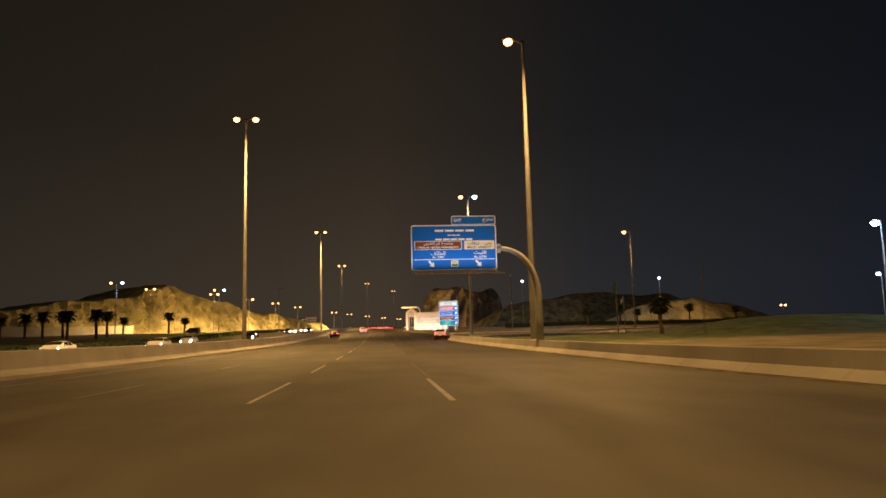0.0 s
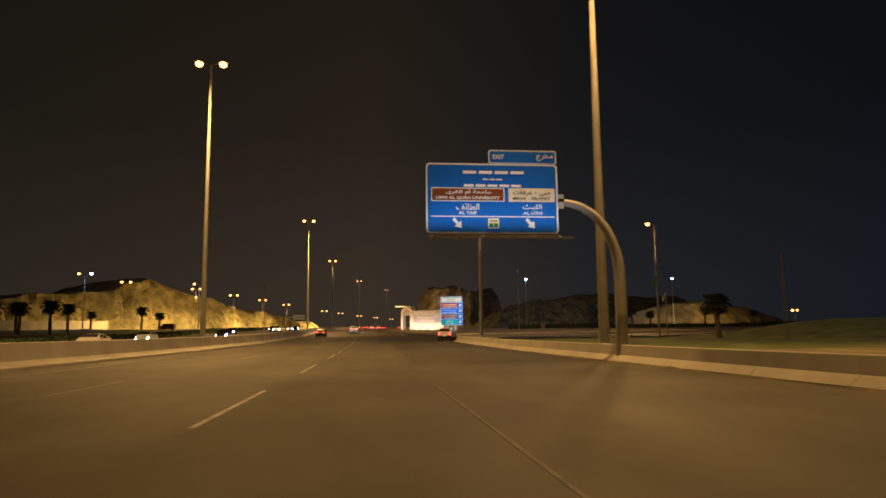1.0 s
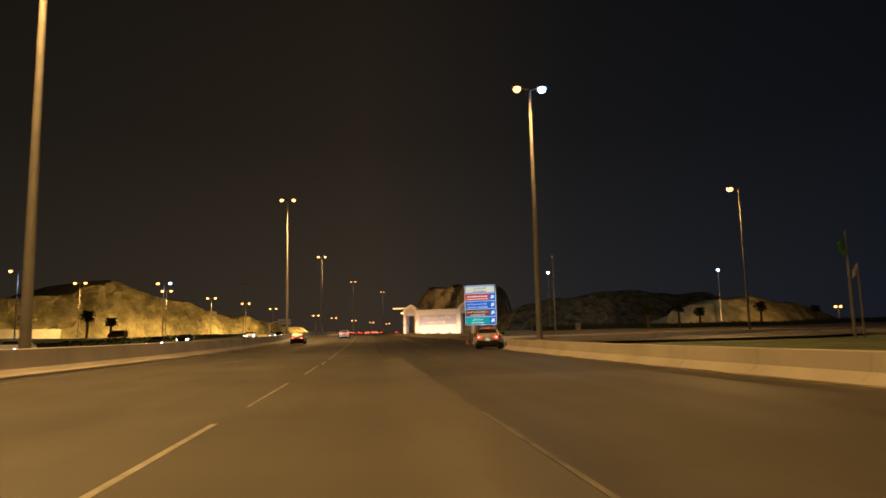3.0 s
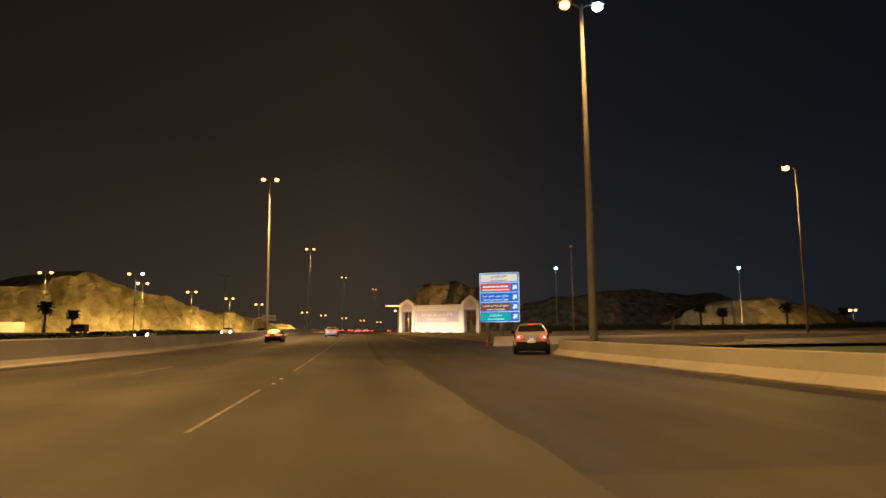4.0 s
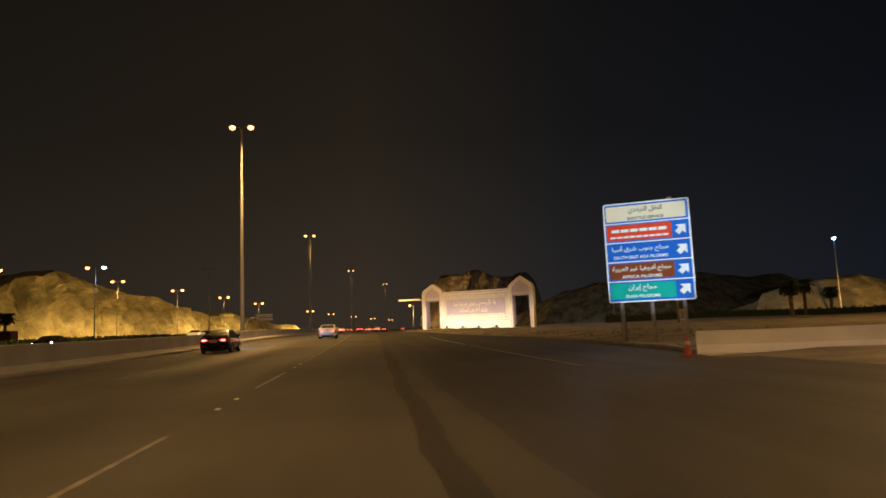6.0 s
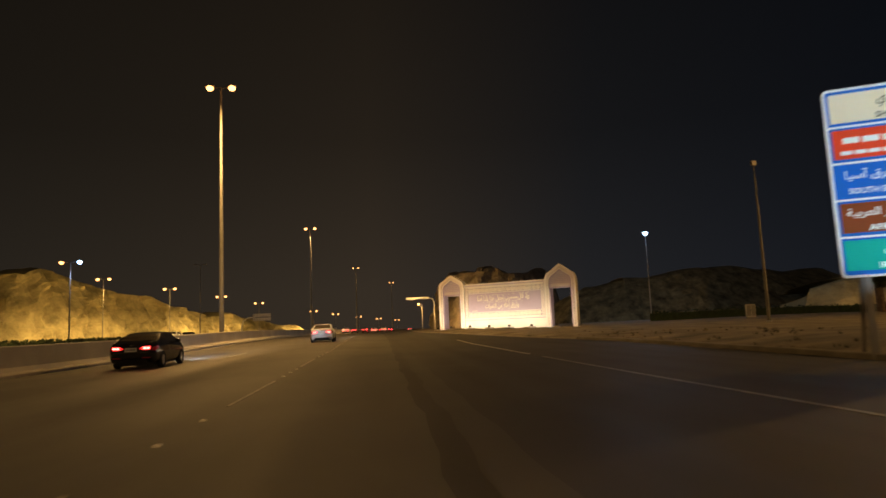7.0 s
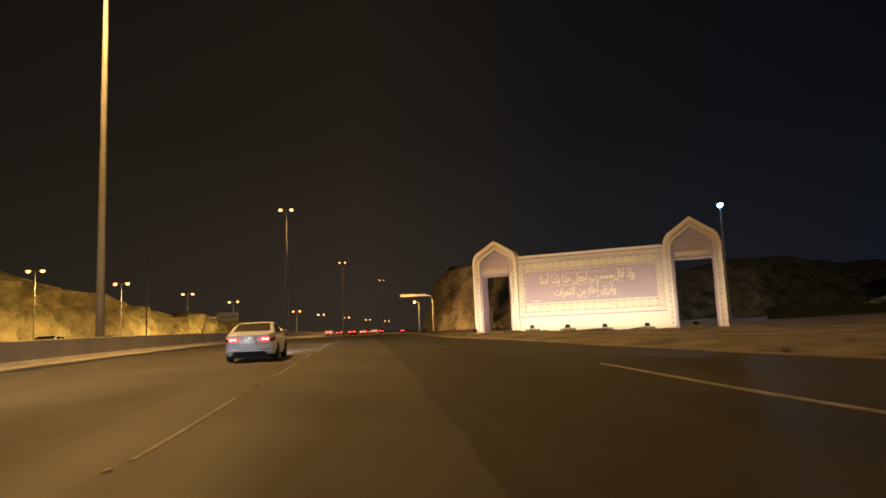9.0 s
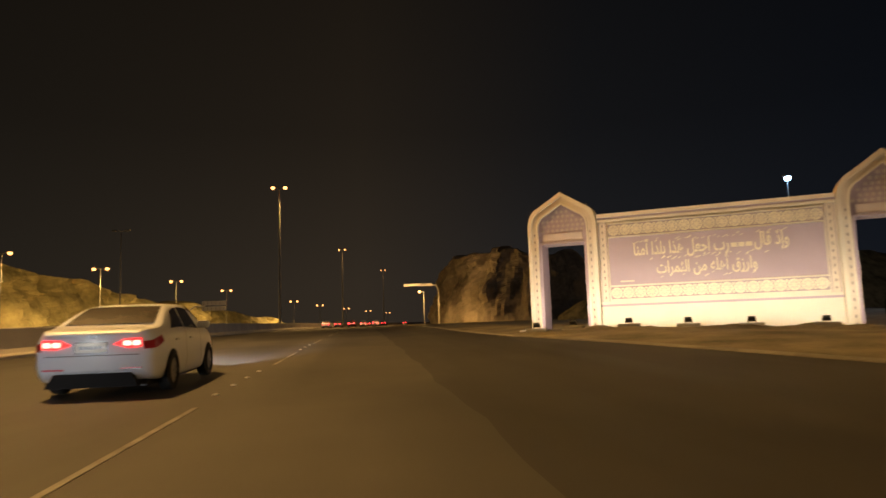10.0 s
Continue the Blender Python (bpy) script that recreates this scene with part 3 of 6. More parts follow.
rock_mass("rock_cut_west", [(-230, 150), (-150, 215), (-118, 262), (-90, 305), (-72, 350), (-63, 392), (-55, 430), (-44, 468), (-34, 478)],
          lambda k: lerp_line([(0, 9), (0.3, 11), (0.405, 13), (0.48, 17), (0.534, 22), (0.59, 22), (0.657, 17), (0.72, 13), (0.766, 11.5), (0.865, 9.5), (1, 6.5)], k), 60, M_ROCK, "ochre rock cutting lit by road lamps", 1.7, per=1.8, rows=34, rough=3.1)
rock_mass("hill_west", [(-420, 220), (-260, 330), (-170, 420), (-110, 520), (-80, 620)], 6, 180, M_ROCK_DARK, "dark rocky hillside above the cutting", 5.1, per=12, lean=0.9, rough=7)
rock_mass("rock_cut_east", [(40, 455), (27, 410), (22, 372), (23, 345), (31, 326), (45, 318), (62, 320)], lambda k: 22 - 6 * abs(k - 0.5), 9, M_ROCK_DARK,
          "weathered brown rock face beside the road", 3.3, lean=0.3, per=0.9, rows=64, rough=2.9)
rock_mass("hill_east", [(26, 372), (44, 352), (58, 345), (84, 338), (118, 352)], lambda k: 12 - 7 * min(1, k * 4), 60, M_ROCK_DARK,
          "dark rocky hillside behind the floodlit wall", 7.9, per=7, lean=1.1, rough=3.5)
rock_mass("hill_lamplit", [(40, 292), (48, 276), (62, 268), (82, 266), (110, 272), (150, 286)], lambda k: 10.5 + 3.0 * math.sin(math.pi * min(1, k * 1.6)) + 4.0 * max(0.0, min(1.0, (k - 0.35) / 0.25)), 40, M_SCRUB,
          "low scrubby hillside behind the white street lamps", 13.4, per=2.4, lean=0.95, rough=1.4, taper=8)
rock_mass("hill_verge", [(84, 250), (88, 240), (96, 235), (106, 234), (122, 237), (142, 246), (165, 262)], lambda k: 6.6 + 3.2 * math.sin(math.pi * min(1, k * 1.25)), 26, M_ROCK,
          "rounded ochre slope behind the palms, lit from below", 11.2, per=1.6, lean=0.75, rough=0.9, taper=17)


# ---- lamp masts ----
def lamp_head(parent, side, z, reach, glass, size=0.55, droop=0.0):
    """One luminaire at the end of an arm on the given side."""
    part("arm", tube([(0, 0, z - 0.25), (side * reach * 0.5, 0, z - 0.05), (side * reach, 0, z)], 0.06, 8), M_GALV, parent)
    bm = bmesh.new()
    x0, x1 = sorted((side * (reach - 0.1), side * (reach + size * 1.7)))
    add_box(bm, x0, x1, -size * 0.42, size * 0.42, z + 0.06, z + 0.22, 0.05)
    head = part("luminaire", bm, M_LAMP_BODY, parent)
    # glass swollen beyond a real lens, so that its shape carries the lamp's bloom
    bm = bmesh.new()
    bmesh.ops.create_uvsphere(bm, u_segments=16, v_segments=8, radius=1.0)
    for v in bm.verts:
        v.co = Vector((v.co.x * size * 0.70 + (x0 + x1) / 2, v.co.y * size * 0.66, v.co.z * size * 0.56 + z - 0.10))
    part("lamp_glass", bm, glass, head, "glowing lamp glass, swollen to take in the bloom round it", True)
    return (x0 + x1) / 2


def lamp_mast(x, y, top, heads, label, group, base=None, radius=0.27, reach=0.75, size=0.5, turn=0.0, body=None):
    """A tapered steel mast; heads is a list of (side, glass)."""
    z0 = ground_height(x, y) if base is None else base
    ob = thing("lamp_mast", pose(x, y, z0, 0, 0, turn), label, "street lamp", group)
    h = top - z0
    part("pole", tube([(0, 0, -0.1), (0, 0, 0.5), (0, 0, h * 0.5), (0, 0, h)], [radius * 1.05, radius, radius * 0.7, radius * 0.38], 14), body or M_GALV, ob, smooth=True)
    part("base_collar", tube([(0, 0, -0.1), (0, 0, 0.35), (0, 0, 0.4)], [radius * 1.5, radius * 1.5, radius * 1.1], 14), body or M_GALV_DULL, ob)
    for side, glass in heads:
        lamp_head(ob, side, h, reach, glass, size)
    return ob


PAIR = [(-1, M_SODIUM), (1, M_SODIUM)]
FAR_PAIR = [(-1, M_SODIUM_FAR), (1, M_SODIUM_FAR)]
for x, y, top in ((-16.6, -18.0, 27.8), (-16.3, 83.0, 27.8), (-15.7, 183.5, 28.0), (-15.6, 285.0, 28.2), (-6.6, 384.0, 27.0), (10.5, 486.0, 28.0)):
    lamp_mast(x, y, top, PAIR if y < 350 else FAR_PAIR, "tall tapered steel mast with two sodium lamps in the median", "median lamp masts", size=0.56 if y < 350 else 0.36)
    hooded_light("mast_light", (x + 0.8, y - 6.0 if y < 200 else y + 3.0, top - 0.3), MAST_POWER * (1.0 if y < 350 else 0.2), SODIUM)
for x, y, top, glasses, ahead, share in ((11.2, -8.0, 21.9, PAIR, -3.0, 0.27), (11.3, 48.3, 23.0, [(-1, M_SODIUM)], -6.0, 0.38), (14.4, 104.2, 21.9, [(-1, M_SODIUM), (1, M_MERCURY)], -2.5, 0.13)):
    lamp_mast(x, y, top, glasses, "tall tapered steel lamp mast behind the roadside barrier", "roadside lamp masts")
    hooded_light("mast_light", (x - 1.05, y + ahead, top - 0.3), MAST_POWER * share, SODIUM)
hooded_light("mast_light", (16.2, 106.5, 21.6), 900, MERCURY)
# added fill for the grass bank; no lamp head on the mast points that way
spot_light("mast_light", (12.4, 49.0, 22.7), (50.0, 78.0, 0.0), 8000, SODIUM, 84, 0.8, 0.4)

for x, y, top in ((-86, 260.5, 18.2), (-71, 296, 17.8), (-60.3, 317.5, 16.2), (-54.6, 359.6, 15.9), (-47.5, 397, 14.9), (-31, 465, 13.0),
                  (-22.8, 520, 12.6), (-10, 575, 11.8), (4, 630, 11.0), (20, 690, 10.5)):
    lamp_mast(x, y, top, FAR_PAIR, "slim street lamp with two sodium heads below the rock cutting", "far street lamps", radius=0.16, reach=1.0, size=0.64)
    if y < 480:
        hooded_light("street_light", (x + 3.0, y + 4.0, top - 0.3), ROW_POWER * 2.4, (1.0, 0.58, 0.16), 168, 0.8)
        lamp_light("street_light", (x + 3.0, y + 4.0, top + 0.2), ROW_POWER * 0.24, (1.0, 0.58, 0.16))
for x, y, top in ((-80, 212, 17.2), (-56.5, 242.8, 16.3)):
    lamp_mast(x, y, top, [(-1, M_SODIUM_FAR), (1, M_MERCURY)], "street lamp with one white and one sodium head", "mixed street lamps", radius=0.16, reach=1.2, size=0.6)
    hooded_light("street_light", (x + 1.5, y + 1.2, top - 0.7), BLUE_POWER, MERCURY)
for x, y, top in ((49.2, 225.3, 16.3), (98.0, 224.8, 16.4)):
    lamp_mast(x, y, top, [(1, M_MERCURY)], "slim street lamp with a bluish white head", "white street lamps", radius=0.14, reach=-0.38, size=0.56, body=M_GALV_DULL)
    lamp_light("street_light", (x + 1.0, y + 3.5, top - 0.8), BLUE_POWER * (1.6 if x < 60 else 0.1), MERCURY)
lamp_mast(55.5, 141.0, 21.0, [(-1, M_SODIUM)], "tall street lamp with one sodium head on the verge", "verge lamps", base=-1.3, radius=0.2, reach=0.9, size=0.6)
lamp_light("street_light", (53.2, 146.0, 20.2), ROW_POWER * 0.6, SODIUM)
lamp_mast(195, 306, 7.6, FAR_PAIR, "short street lamp with a sodium head beside the rock face", "verge lamps", radius=0.14, reach=0.5, size=0.8)
lamp_light("street_light", (193, 306, 7.0), 900, SODIUM)
# unseen floodlights, added because the slope is lit and its source is hidden
for x, y in ((95, 217.5), (118, 222.0)):
    g = thing("ground_floodlight", pose(x, y, ground_height(x, y)), "small sodium floodlight, added unseen behind the hedge to light the slope", "floodlight", "slope floodlights")
    part("stand", tube([(0, 0, -0.1), (0, 0, 0.5)], 0.04, 8), M_GALV, g)
    h = part("housing", box(-0.22, 0.22, -0.1, 0.1, 0.42, 0.78, 0.03), M_BLACK, g)
    part("glass", box(-0.18, 0.18, 0.1, 0.11, 0.47, 0.73), M_SODIUM_FAR, h, "lit glass")
    spot_light("slope_light", (x, y + 0.25, ground_height(x, y) + 0.7), (x + 3, y + 16, ground_height(x, y) + 4.2), 4600, SODIUM, 112, 0.9, 0.1)
lamp_mast(15.6, 324, 9.0, [(-1, M_SODIUM_FAR)], "street lamp with one sodium head under the rock face", "verge lamps", radius=0.14, reach=0.8, size=0.42)
hooded_light("street_light", (14.6, 326.5, 9.0), ROW_POWER * 0.4, SODIUM, 172, 0.5)
lamp_light("street_light", (14.2, 322, 8.8), ROW_POWER * 0.26, SODIUM)
for x, y, top in ((61.3, 75.0, 12.6), (121.4, 150.0, 11.4)):
    lamp_mast(x, y, top, [(-1, M_MERCURY)], "street lamp with a bright white head beyond the grass bank", "white street lamps", radius=0.14, reach=0.2, size=0.7, body=M_GALV_DULL)
    lamp_light("street_light", (x - 1.5, y - 2.5, top - 1.4), 420, MERCURY)
unlit = lamp_mast(32.9, 163.8, 13.8, [], "bare steel mast with no lamp lit", "unlit masts", base=-0.2, radius=0.15)
part("cap", box(-0.22, 0.22, -0.15, 0.15, 13.6, 14.0, 0.03), M_LAMP_BODY, unlit)


# ---- signs ----
def rounded_panel(parent, name, x0, x1, z0, z1, y, mat, depth=0.01, r=0.12, label=""):
    return part(name, prism(rounded(x0, x1, z0, z1, r), y - depth, y), mat, parent, label)


def arrow(parent, x, z, y, size, angle, mat, stout=False):
    pts = [(-0.2, 0.42), (0.2, 0.42), (0.2, 0.02), (0.5, 0.02), (0.0, -0.5), (-0.5, 0.02), (-0.2, 0.02)] if stout else [(-0.12, 0.5), (0.12, 0.5), (0.12, -0.02), (0.36, -0.02), (0.0, -0.5), (-0.36, -0.02), (-0.12, -0.02)]
    a = radians(angle)
    return part("arrow", prism([(x + size * (u * math.cos(a) - v * math.sin(a)), z + size * (u * math.sin(a) + v * math.cos(a))) for u, v in pts], y - 0.004, y), mat, parent)


gantry = thing("cantilever_sign", pose(0, 44.3, 0), "blue overhead exit sign on a curved steel cantilever", "road sign")
gx0, gx1, gz0, gz1 = 2.2, 8.0, 4.98, 8.06
board = rounded_panel(gantry, "board", gx0, gx1, gz0, gz1, 0.08, M_SIGN_BACK, 0.08, 0.16, "aluminium sign board")
rounded_panel(board, "border", gx0, gx1, gz0, gz1, 0.0, M_SIGN_WHITE, 0.008, 0.16, "white border")
rounded_panel(board, "face", gx0 + 0.07, gx1 - 0.07, gz0 + 0.07, gz1 - 0.07, -0.008, M_SIGN_BLUE, 0.008, 0.12, "blue reflective face")
exit_board = rounded_panel(gantry, "exit_board", 4.95, gx1 - 0.02, gz1 + 0.02, gz1 + 0.62, 0.08, M_SIGN_BACK, 0.08, 0.1, "small exit board on top")
rounded_panel(exit_board, "border", 4.95, gx1 - 0.02, gz1 + 0.02, gz1 + 0.62, 0.0, M_SIGN_WHITE, 0.008, 0.1, "white border")
rounded_panel(exit_board, "face", 5.0, gx1 - 0.07, gz1 + 0.07, gz1 + 0.57, -0.008, M_SIGN_BLUE, 0.008, 0.08, "blue reflective face")
FY = -0.026
lettering("lettering", "EXIT", M_SIGN_WHITE, exit_board, 5.38, gz1 + 0.31, FY, 0.2, 0.5, 0.02)
lettering("lettering", arabic("مخرج"), M_SIGN_WHITE, exit_board, 7.45, gz1 + 0.31, FY, 0.3, 0.75, 0.01)
bars("blanked_lettering", M_SIGN_WHITE, board, 5.15, 7.67, FY, 0.13, 2.8, 4)
bars("blanked_lettering", M_SIGN_WHITE, board, 5.1, 7.36, FY, 0.06, 0.9, 3)
bars("blanked_lettering", M_SIGN_WHITE, board, 5.1, 7.08, FY, 0.11, 2.6, 5)
brown = part("panel", prism(rounded(2.42, 5.62, 6.38, 6.98, 0.03, 2), FY, -0.012), M_SIGN_WHITE, board, "white framed panel")
part("panel_face", prism(rounded(2.46, 5.58, 6.42, 6.94, 0.03, 2), FY - 0.004, FY), M_SIGN_BROWN, brown, "brown panel face")
lettering("lettering", arabic("جامعة أم القرى"), M_SIGN_WHITE, board, 4.05, 6.79, FY - 0.005, 0.27, 2.0, 0.01)
lettering("lettering", "UMM AL QURA UNIVERSITY", M_SIGN_WHITE, board, 4.02, 6.53, FY - 0.005, 0.15, 2.8, 0.02)
part("panel", prism(rounded(5.8, 7.86, 6.38, 6.98, 0.03, 2), FY, -0.012), M_SIGN_CREAM, board, "cream panel")
lettering("lettering", arabic("منى - عرفات"), M_SIGN_BLACK, board, 6.83, 6.78, FY - 0.005, 0.26, 1.65, 0.01)
lettering("lettering", "MINA - ARAFAT", M_SIGN_BLACK, board, 6.83, 6.53, FY - 0.005, 0.14, 1.65, 0.01)
lettering("lettering", arabic("الطائف"), M_SIGN_WHITE, board, 4.0, 6.15, FY, 0.28, 1.0, 0.01)
lettering("lettering", "AL TAIF", M_SIGN_WHITE, board, 4.0, 5.88, FY, 0.14, 0.8, 0.02)
lettering("lettering", arabic("الليث"), M_SIGN_WHITE, board, 6.85, 6.15, FY, 0.28, 0.85, 0.01)
lettering("lettering", "AL LITH", M_SIGN_WHITE, board, 6.85, 5.88, FY, 0.14, 0.85, 0.02)
part("rule", box(2.4, 7.84, FY, -0.012, 5.70, 5.74), M_SIGN_WHITE, board, "white dividing line")
arrow(board, 3.55, 5.42, FY, 0.55, 42, M_SIGN_WHITE)
arrow(board, 6.75, 5.42, FY, 0.55, 42, M_SIGN_WHITE)
shield = part("route_shield", prism(rounded(4.88, 5.36, 5.2, 5.64, 0.05, 3), FY, -0.012), M_SIGN_CREAM, board, "cream and green route shield")
part("shield_plate", box(4.93, 5.31, FY - 0.004, FY, 5.24, 5.42), M_SIGN_GREEN, shield)
lettering("lettering", "3", M_SIGN_WHITE, board, 5.12, 5.33, FY - 0.005, 0.14)
bars("blanked_lettering", M_SIGN_GREEN, board, 5.12, 5.53, FY, 0.06, 0.34, 3)
for i in range(3):
    z = (5.4, 6.5, 7.6)[i]
    part("beam", box(gx0 + 0.2, 8.35 if i == 1 else gx1 - 0.15, 0.1, 0.22, z - 0.07, z + 0.07), M_GALV, gantry)
for x in (3.2, 5.2, 7.2):
    part("stiffener", box(x - 0.05, x + 0.05, 0.08, 0.12, gz0 + 0.05, gz1 - 0.05), M_GALV, gantry)
part("light_rail", box(gx0 + 0.05, gx1 + 0.35, -1.0, -0.95, 4.66, 4.71), M_GALV_DULL, gantry)
part("light_rail", box(gx0 + 0.05, gx1 + 0.35, -0.52, -0.48, 4.74, 4.78), M_GALV_DULL, gantry)
part("lower_chord", box(gx0 + 0.05, gx1 + 0.05, 0.09, 0.16, 4.88, 4.95), M_GALV_DULL, gantry)
for i in range(6):
    x = 2.4 + i * 1.12
    part("bracket", tube([(x, 0.1, 4.92), (x, -0.5, 4.76), (x, -1.0, 4.68)], 0.022, 6), M_GALV_DULL, gantry)
    part("sign_floodlight", box(x - 0.12, x + 0.12, -1.12, -0.96, 4.60, 4.69, 0.02), M_LAMP_BODY, gantry)
arc = [(8.2, 0.45, 6.47), (8.5, 0.5, 6.46)]
for i in range(1, 15):
    a = radians(90 - 90 * i / 14)
    arc.append((8.5 + 2.4 * math.cos(a), 0.6, 3.2 + 3.25 * math.sin(a)))
arc += [(10.92, 0.62, 1.6), (10.92, 0.62, -0.9)]
part("cantilever_arm", tube(arc, [0.15, 0.16] + [0.165 + 0.006 * i for i in range(14)] + [0.26, 0.28], 16), M_GALV_DULL, gantry, "curved tapering steel arm", True)
part("end_plate", box(8.05, 8.30, 0.1, 0.4, 6.15, 6.75), M_GALV_DULL, gantry)
for i in range(6):
    spot_light("sign_light", (2.4 + i * 1.12, 42.95, 4.82), (2.5 + i * 1.1, 44.28, 7.4), 37, (0.92, 0.96, 1.0), 115, 0.8, 0.1)

# pilgrims' direction board
ps = thing("direction_board", pose(11.32, 126.0, -0.35, 0, 0, -26.7), "tall multi-coloured direction board on steel posts", "road sign")
PW, PZ0, PZ1 = 3.8, 1.77, 6.38
pboard = rounded_panel(ps, "board", 0, PW, PZ0, PZ1, 0.08, M_SIGN_BACK, 0.08, 0.1, "aluminium sign board")
rounded_panel(pboard, "border", 0, PW, PZ0, PZ1, 0.0, M_SIGN_WHITE, 0.008, 0.1, "white border")
rounded_panel(pboard, "face", 0.06, PW - 0.06, PZ0 + 0.06, PZ1 - 0.06, -0.008, M_SIGN_BLUE, 0.008, 0.08, "blue reflective face")
row_h = (PZ1 - PZ0 - 0.12) / 5
for i in range(5):
    z0 = PZ1 - 0.06 - (i + 1) * row_h
    zc = z0 + row_h / 2
    if i:
        part("rule", box(0.06, PW - 0.06, FY, -0.012, z0 + row_h - 0.025, z0 + row_h + 0.025), M_SIGN_WHITE, pboard, "white dividing line")
        arrow(pboard, PW - 0.42, zc, FY, 0.58, 135, M_SIGN_WHITE, True)
    x1 = PW - 0.16 if i == 0 else PW - 0.82
    colour = (M_SIGN_CREAM, M_SIGN_RED, None, M_SIGN_ORANGE, M_SIGN_TEAL)[i]
    if colour:
        part("panel", prism(rounded(0.12, x1, z0 + 0.1, z0 + row_h - 0.08, 0.02, 2), FY, -0.012), colour, pboard,
             ("cream heading panel", "bright red panel", "", "rust red panel", "teal panel")[i])
    ink = M_SIGN_BLACK if i == 0 else M_SIGN_WHITE
    xm = (0.12 + x1) / 2
    ar, en = (("النقل الترددي", "SHUTTLE SERVICE"), (None, None), ("حجاج جنوب شرق آسيا", "SOUTH EAST ASIA PILGRIMS"), ("حجاج أفريقيا غير العربية", "AFRICA PILGRIMS"), ("حجاج إيران", "IRAN PILGRIMS"))[i]
    if ar:
        wide = (1.5, 0, 2.5, 2.6, 1.25)[i]
        lettering("lettering", arabic(ar), ink, pboard, xm, zc + 0.12, FY - 0.005, 0.34, wide, 0.01)
        lettering("lettering", en, ink, pboard, xm, zc - 0.24, FY - 0.005, 0.14, (1.6, 0, 2.4, 1.75, 1.5)[i], 0.02)
    else:
        bars("blanked_lettering", ink, pboard, xm, zc + 0.1, FY - 0.004, 0.14, 2.5, 6)
        bars("blanked_lettering", ink, pboard, xm, zc - 0.2, FY - 0.004, 0.09, 2.6, 9)
for x in (0.55, 1.9, 3.3):
    part("post", box(x - 0.08, x + 0.08, 0.1, 0.26, -0.5, PZ1 - 0.2, 0.01), M_GALV, ps)
    part("brace", tube([(x, 0.26, 3.4), (x + 0.02, 1.5, -0.3)], 0.05, 8), M_GALV, ps)
for z in (2.4, 3.9, 5.6):
    part("rail", box(0.1, PW - 0.1, 0.08, 0.12, z - 0.05, z + 0.05), M_GALV, ps)

# two signs further on, seen from behind or edge-on
back = thing("cantilever_sign", pose(-31.6, 292, 0.3), "unlit overhead sign of the opposite carriageway, seen from behind", "road sign")
for z0, z1 in ((4.6, 5.45), (5.65, 6.5)):
    b = part("board", prism(rounded(0, 4.6, z0, z1, 0.08), 0, 0.08), M_SIGN_BACK, back, "bare aluminium board back")
    for i in range(6):
        part("stiffener", box(0.3 + i * 0.78, 0.38 + i * 0.78, -0.06, -0.004, z0 + 0.05, z1 - 0.05), M_GALV, b)
part("cantilever_arm", tube([(0.6, 0.2, 5.55), (-1.4, 0.2, 5.5), (-2.5, 0.2, 4.7), (-2.9, 0.2, 3.4), (-2.9, 0.2, -0.6)], [0.15, 0.17, 0.2, 0.22, 0.25], 12), M_GALV_DULL, back, smooth=True)
side_sign = thing("cantilever_sign", pose(11.0, 331, 0.6), "unlit cantilever sign arm reaching over the road", "road sign")
part("board", prism(rounded(0, 7.5, 10.2, 10.9, 0.05), 0, 0.1), M_SIGN_BACK, side_sign, "narrow board")
part("cantilever_arm", tube([(7.0, 0.2, 10.5), (8.6, 0.2, 10.3), (9.2, 0.2, 9.0), (9.2, 0.2, -0.6)], [0.15, 0.18, 0.2, 0.25], 12), M_GALV_DULL, side_sign, smooth=True)


# ---- the floodlit inscription wall with its two gate arches ----
monument = thing("inscription_wall", pose(7.34, 183.2, 0.12, 0, 0, -29.4), "floodlit cream and mauve inscription wall between two pointed arches", "monument")
MW, A1, A2, ATOP, WTOP = 14.95, 2.95, 11.75, 6.25, 5.05
LINTEL, PAD = 4.05, 0.38


def arch_outline(x0, x1, spring, apex, steps=9, z0=0.0):
    """Jambs, rounded shoulders and a pointed head."""
    xm, w = (x0 + x1) / 2, (x1 - x0) / 2
    pts = [(x0, z0), (x0, spring)]
    sx, sz = w * 0.32, (apex - spring) * 0.58
    for i in range(1, steps):
        k = i / (steps - 1)
        pts.append((x0 + sx * k * k + 0.04 * w * k * (1 - k), spring + sz * (1.62 * k * (1 - k) + k * k)))
    pts.append((xm, apex))
    right = [(2 * xm - x, z) for x, z in pts[:-1]]
    return pts + right[::-1]


def band_between(outer, inner, y0, y1):
    """The strip between two outlines with as many points, open at the foot."""
    bm = bmesh.new()
    rows = [[bm.verts.new((x, y, z)) for x, z in line] for y in (y0, y1) for line in (outer, inner)]
    of, nf, ob_, nb = rows
    for i in range(len(outer) - 1):
        bm.faces.new((of[i], of[i + 1], nf[i + 1], nf[i]))
        bm.faces.new((ob_[i + 1], ob_[i], nb[i], nb[i + 1]))
        bm.faces.new((of[i + 1], of[i], ob_[i], ob_[i + 1]))
        bm.faces.new((nf[i], nf[i + 1], nb[i + 1], nb[i]))
    for i in (0, len(outer) - 1):
        bm.faces.new((of[i], nf[i], nb[i], ob_[i]))
    bmesh.ops.recalc_face_normals(bm, faces=bm.faces)
    return bm


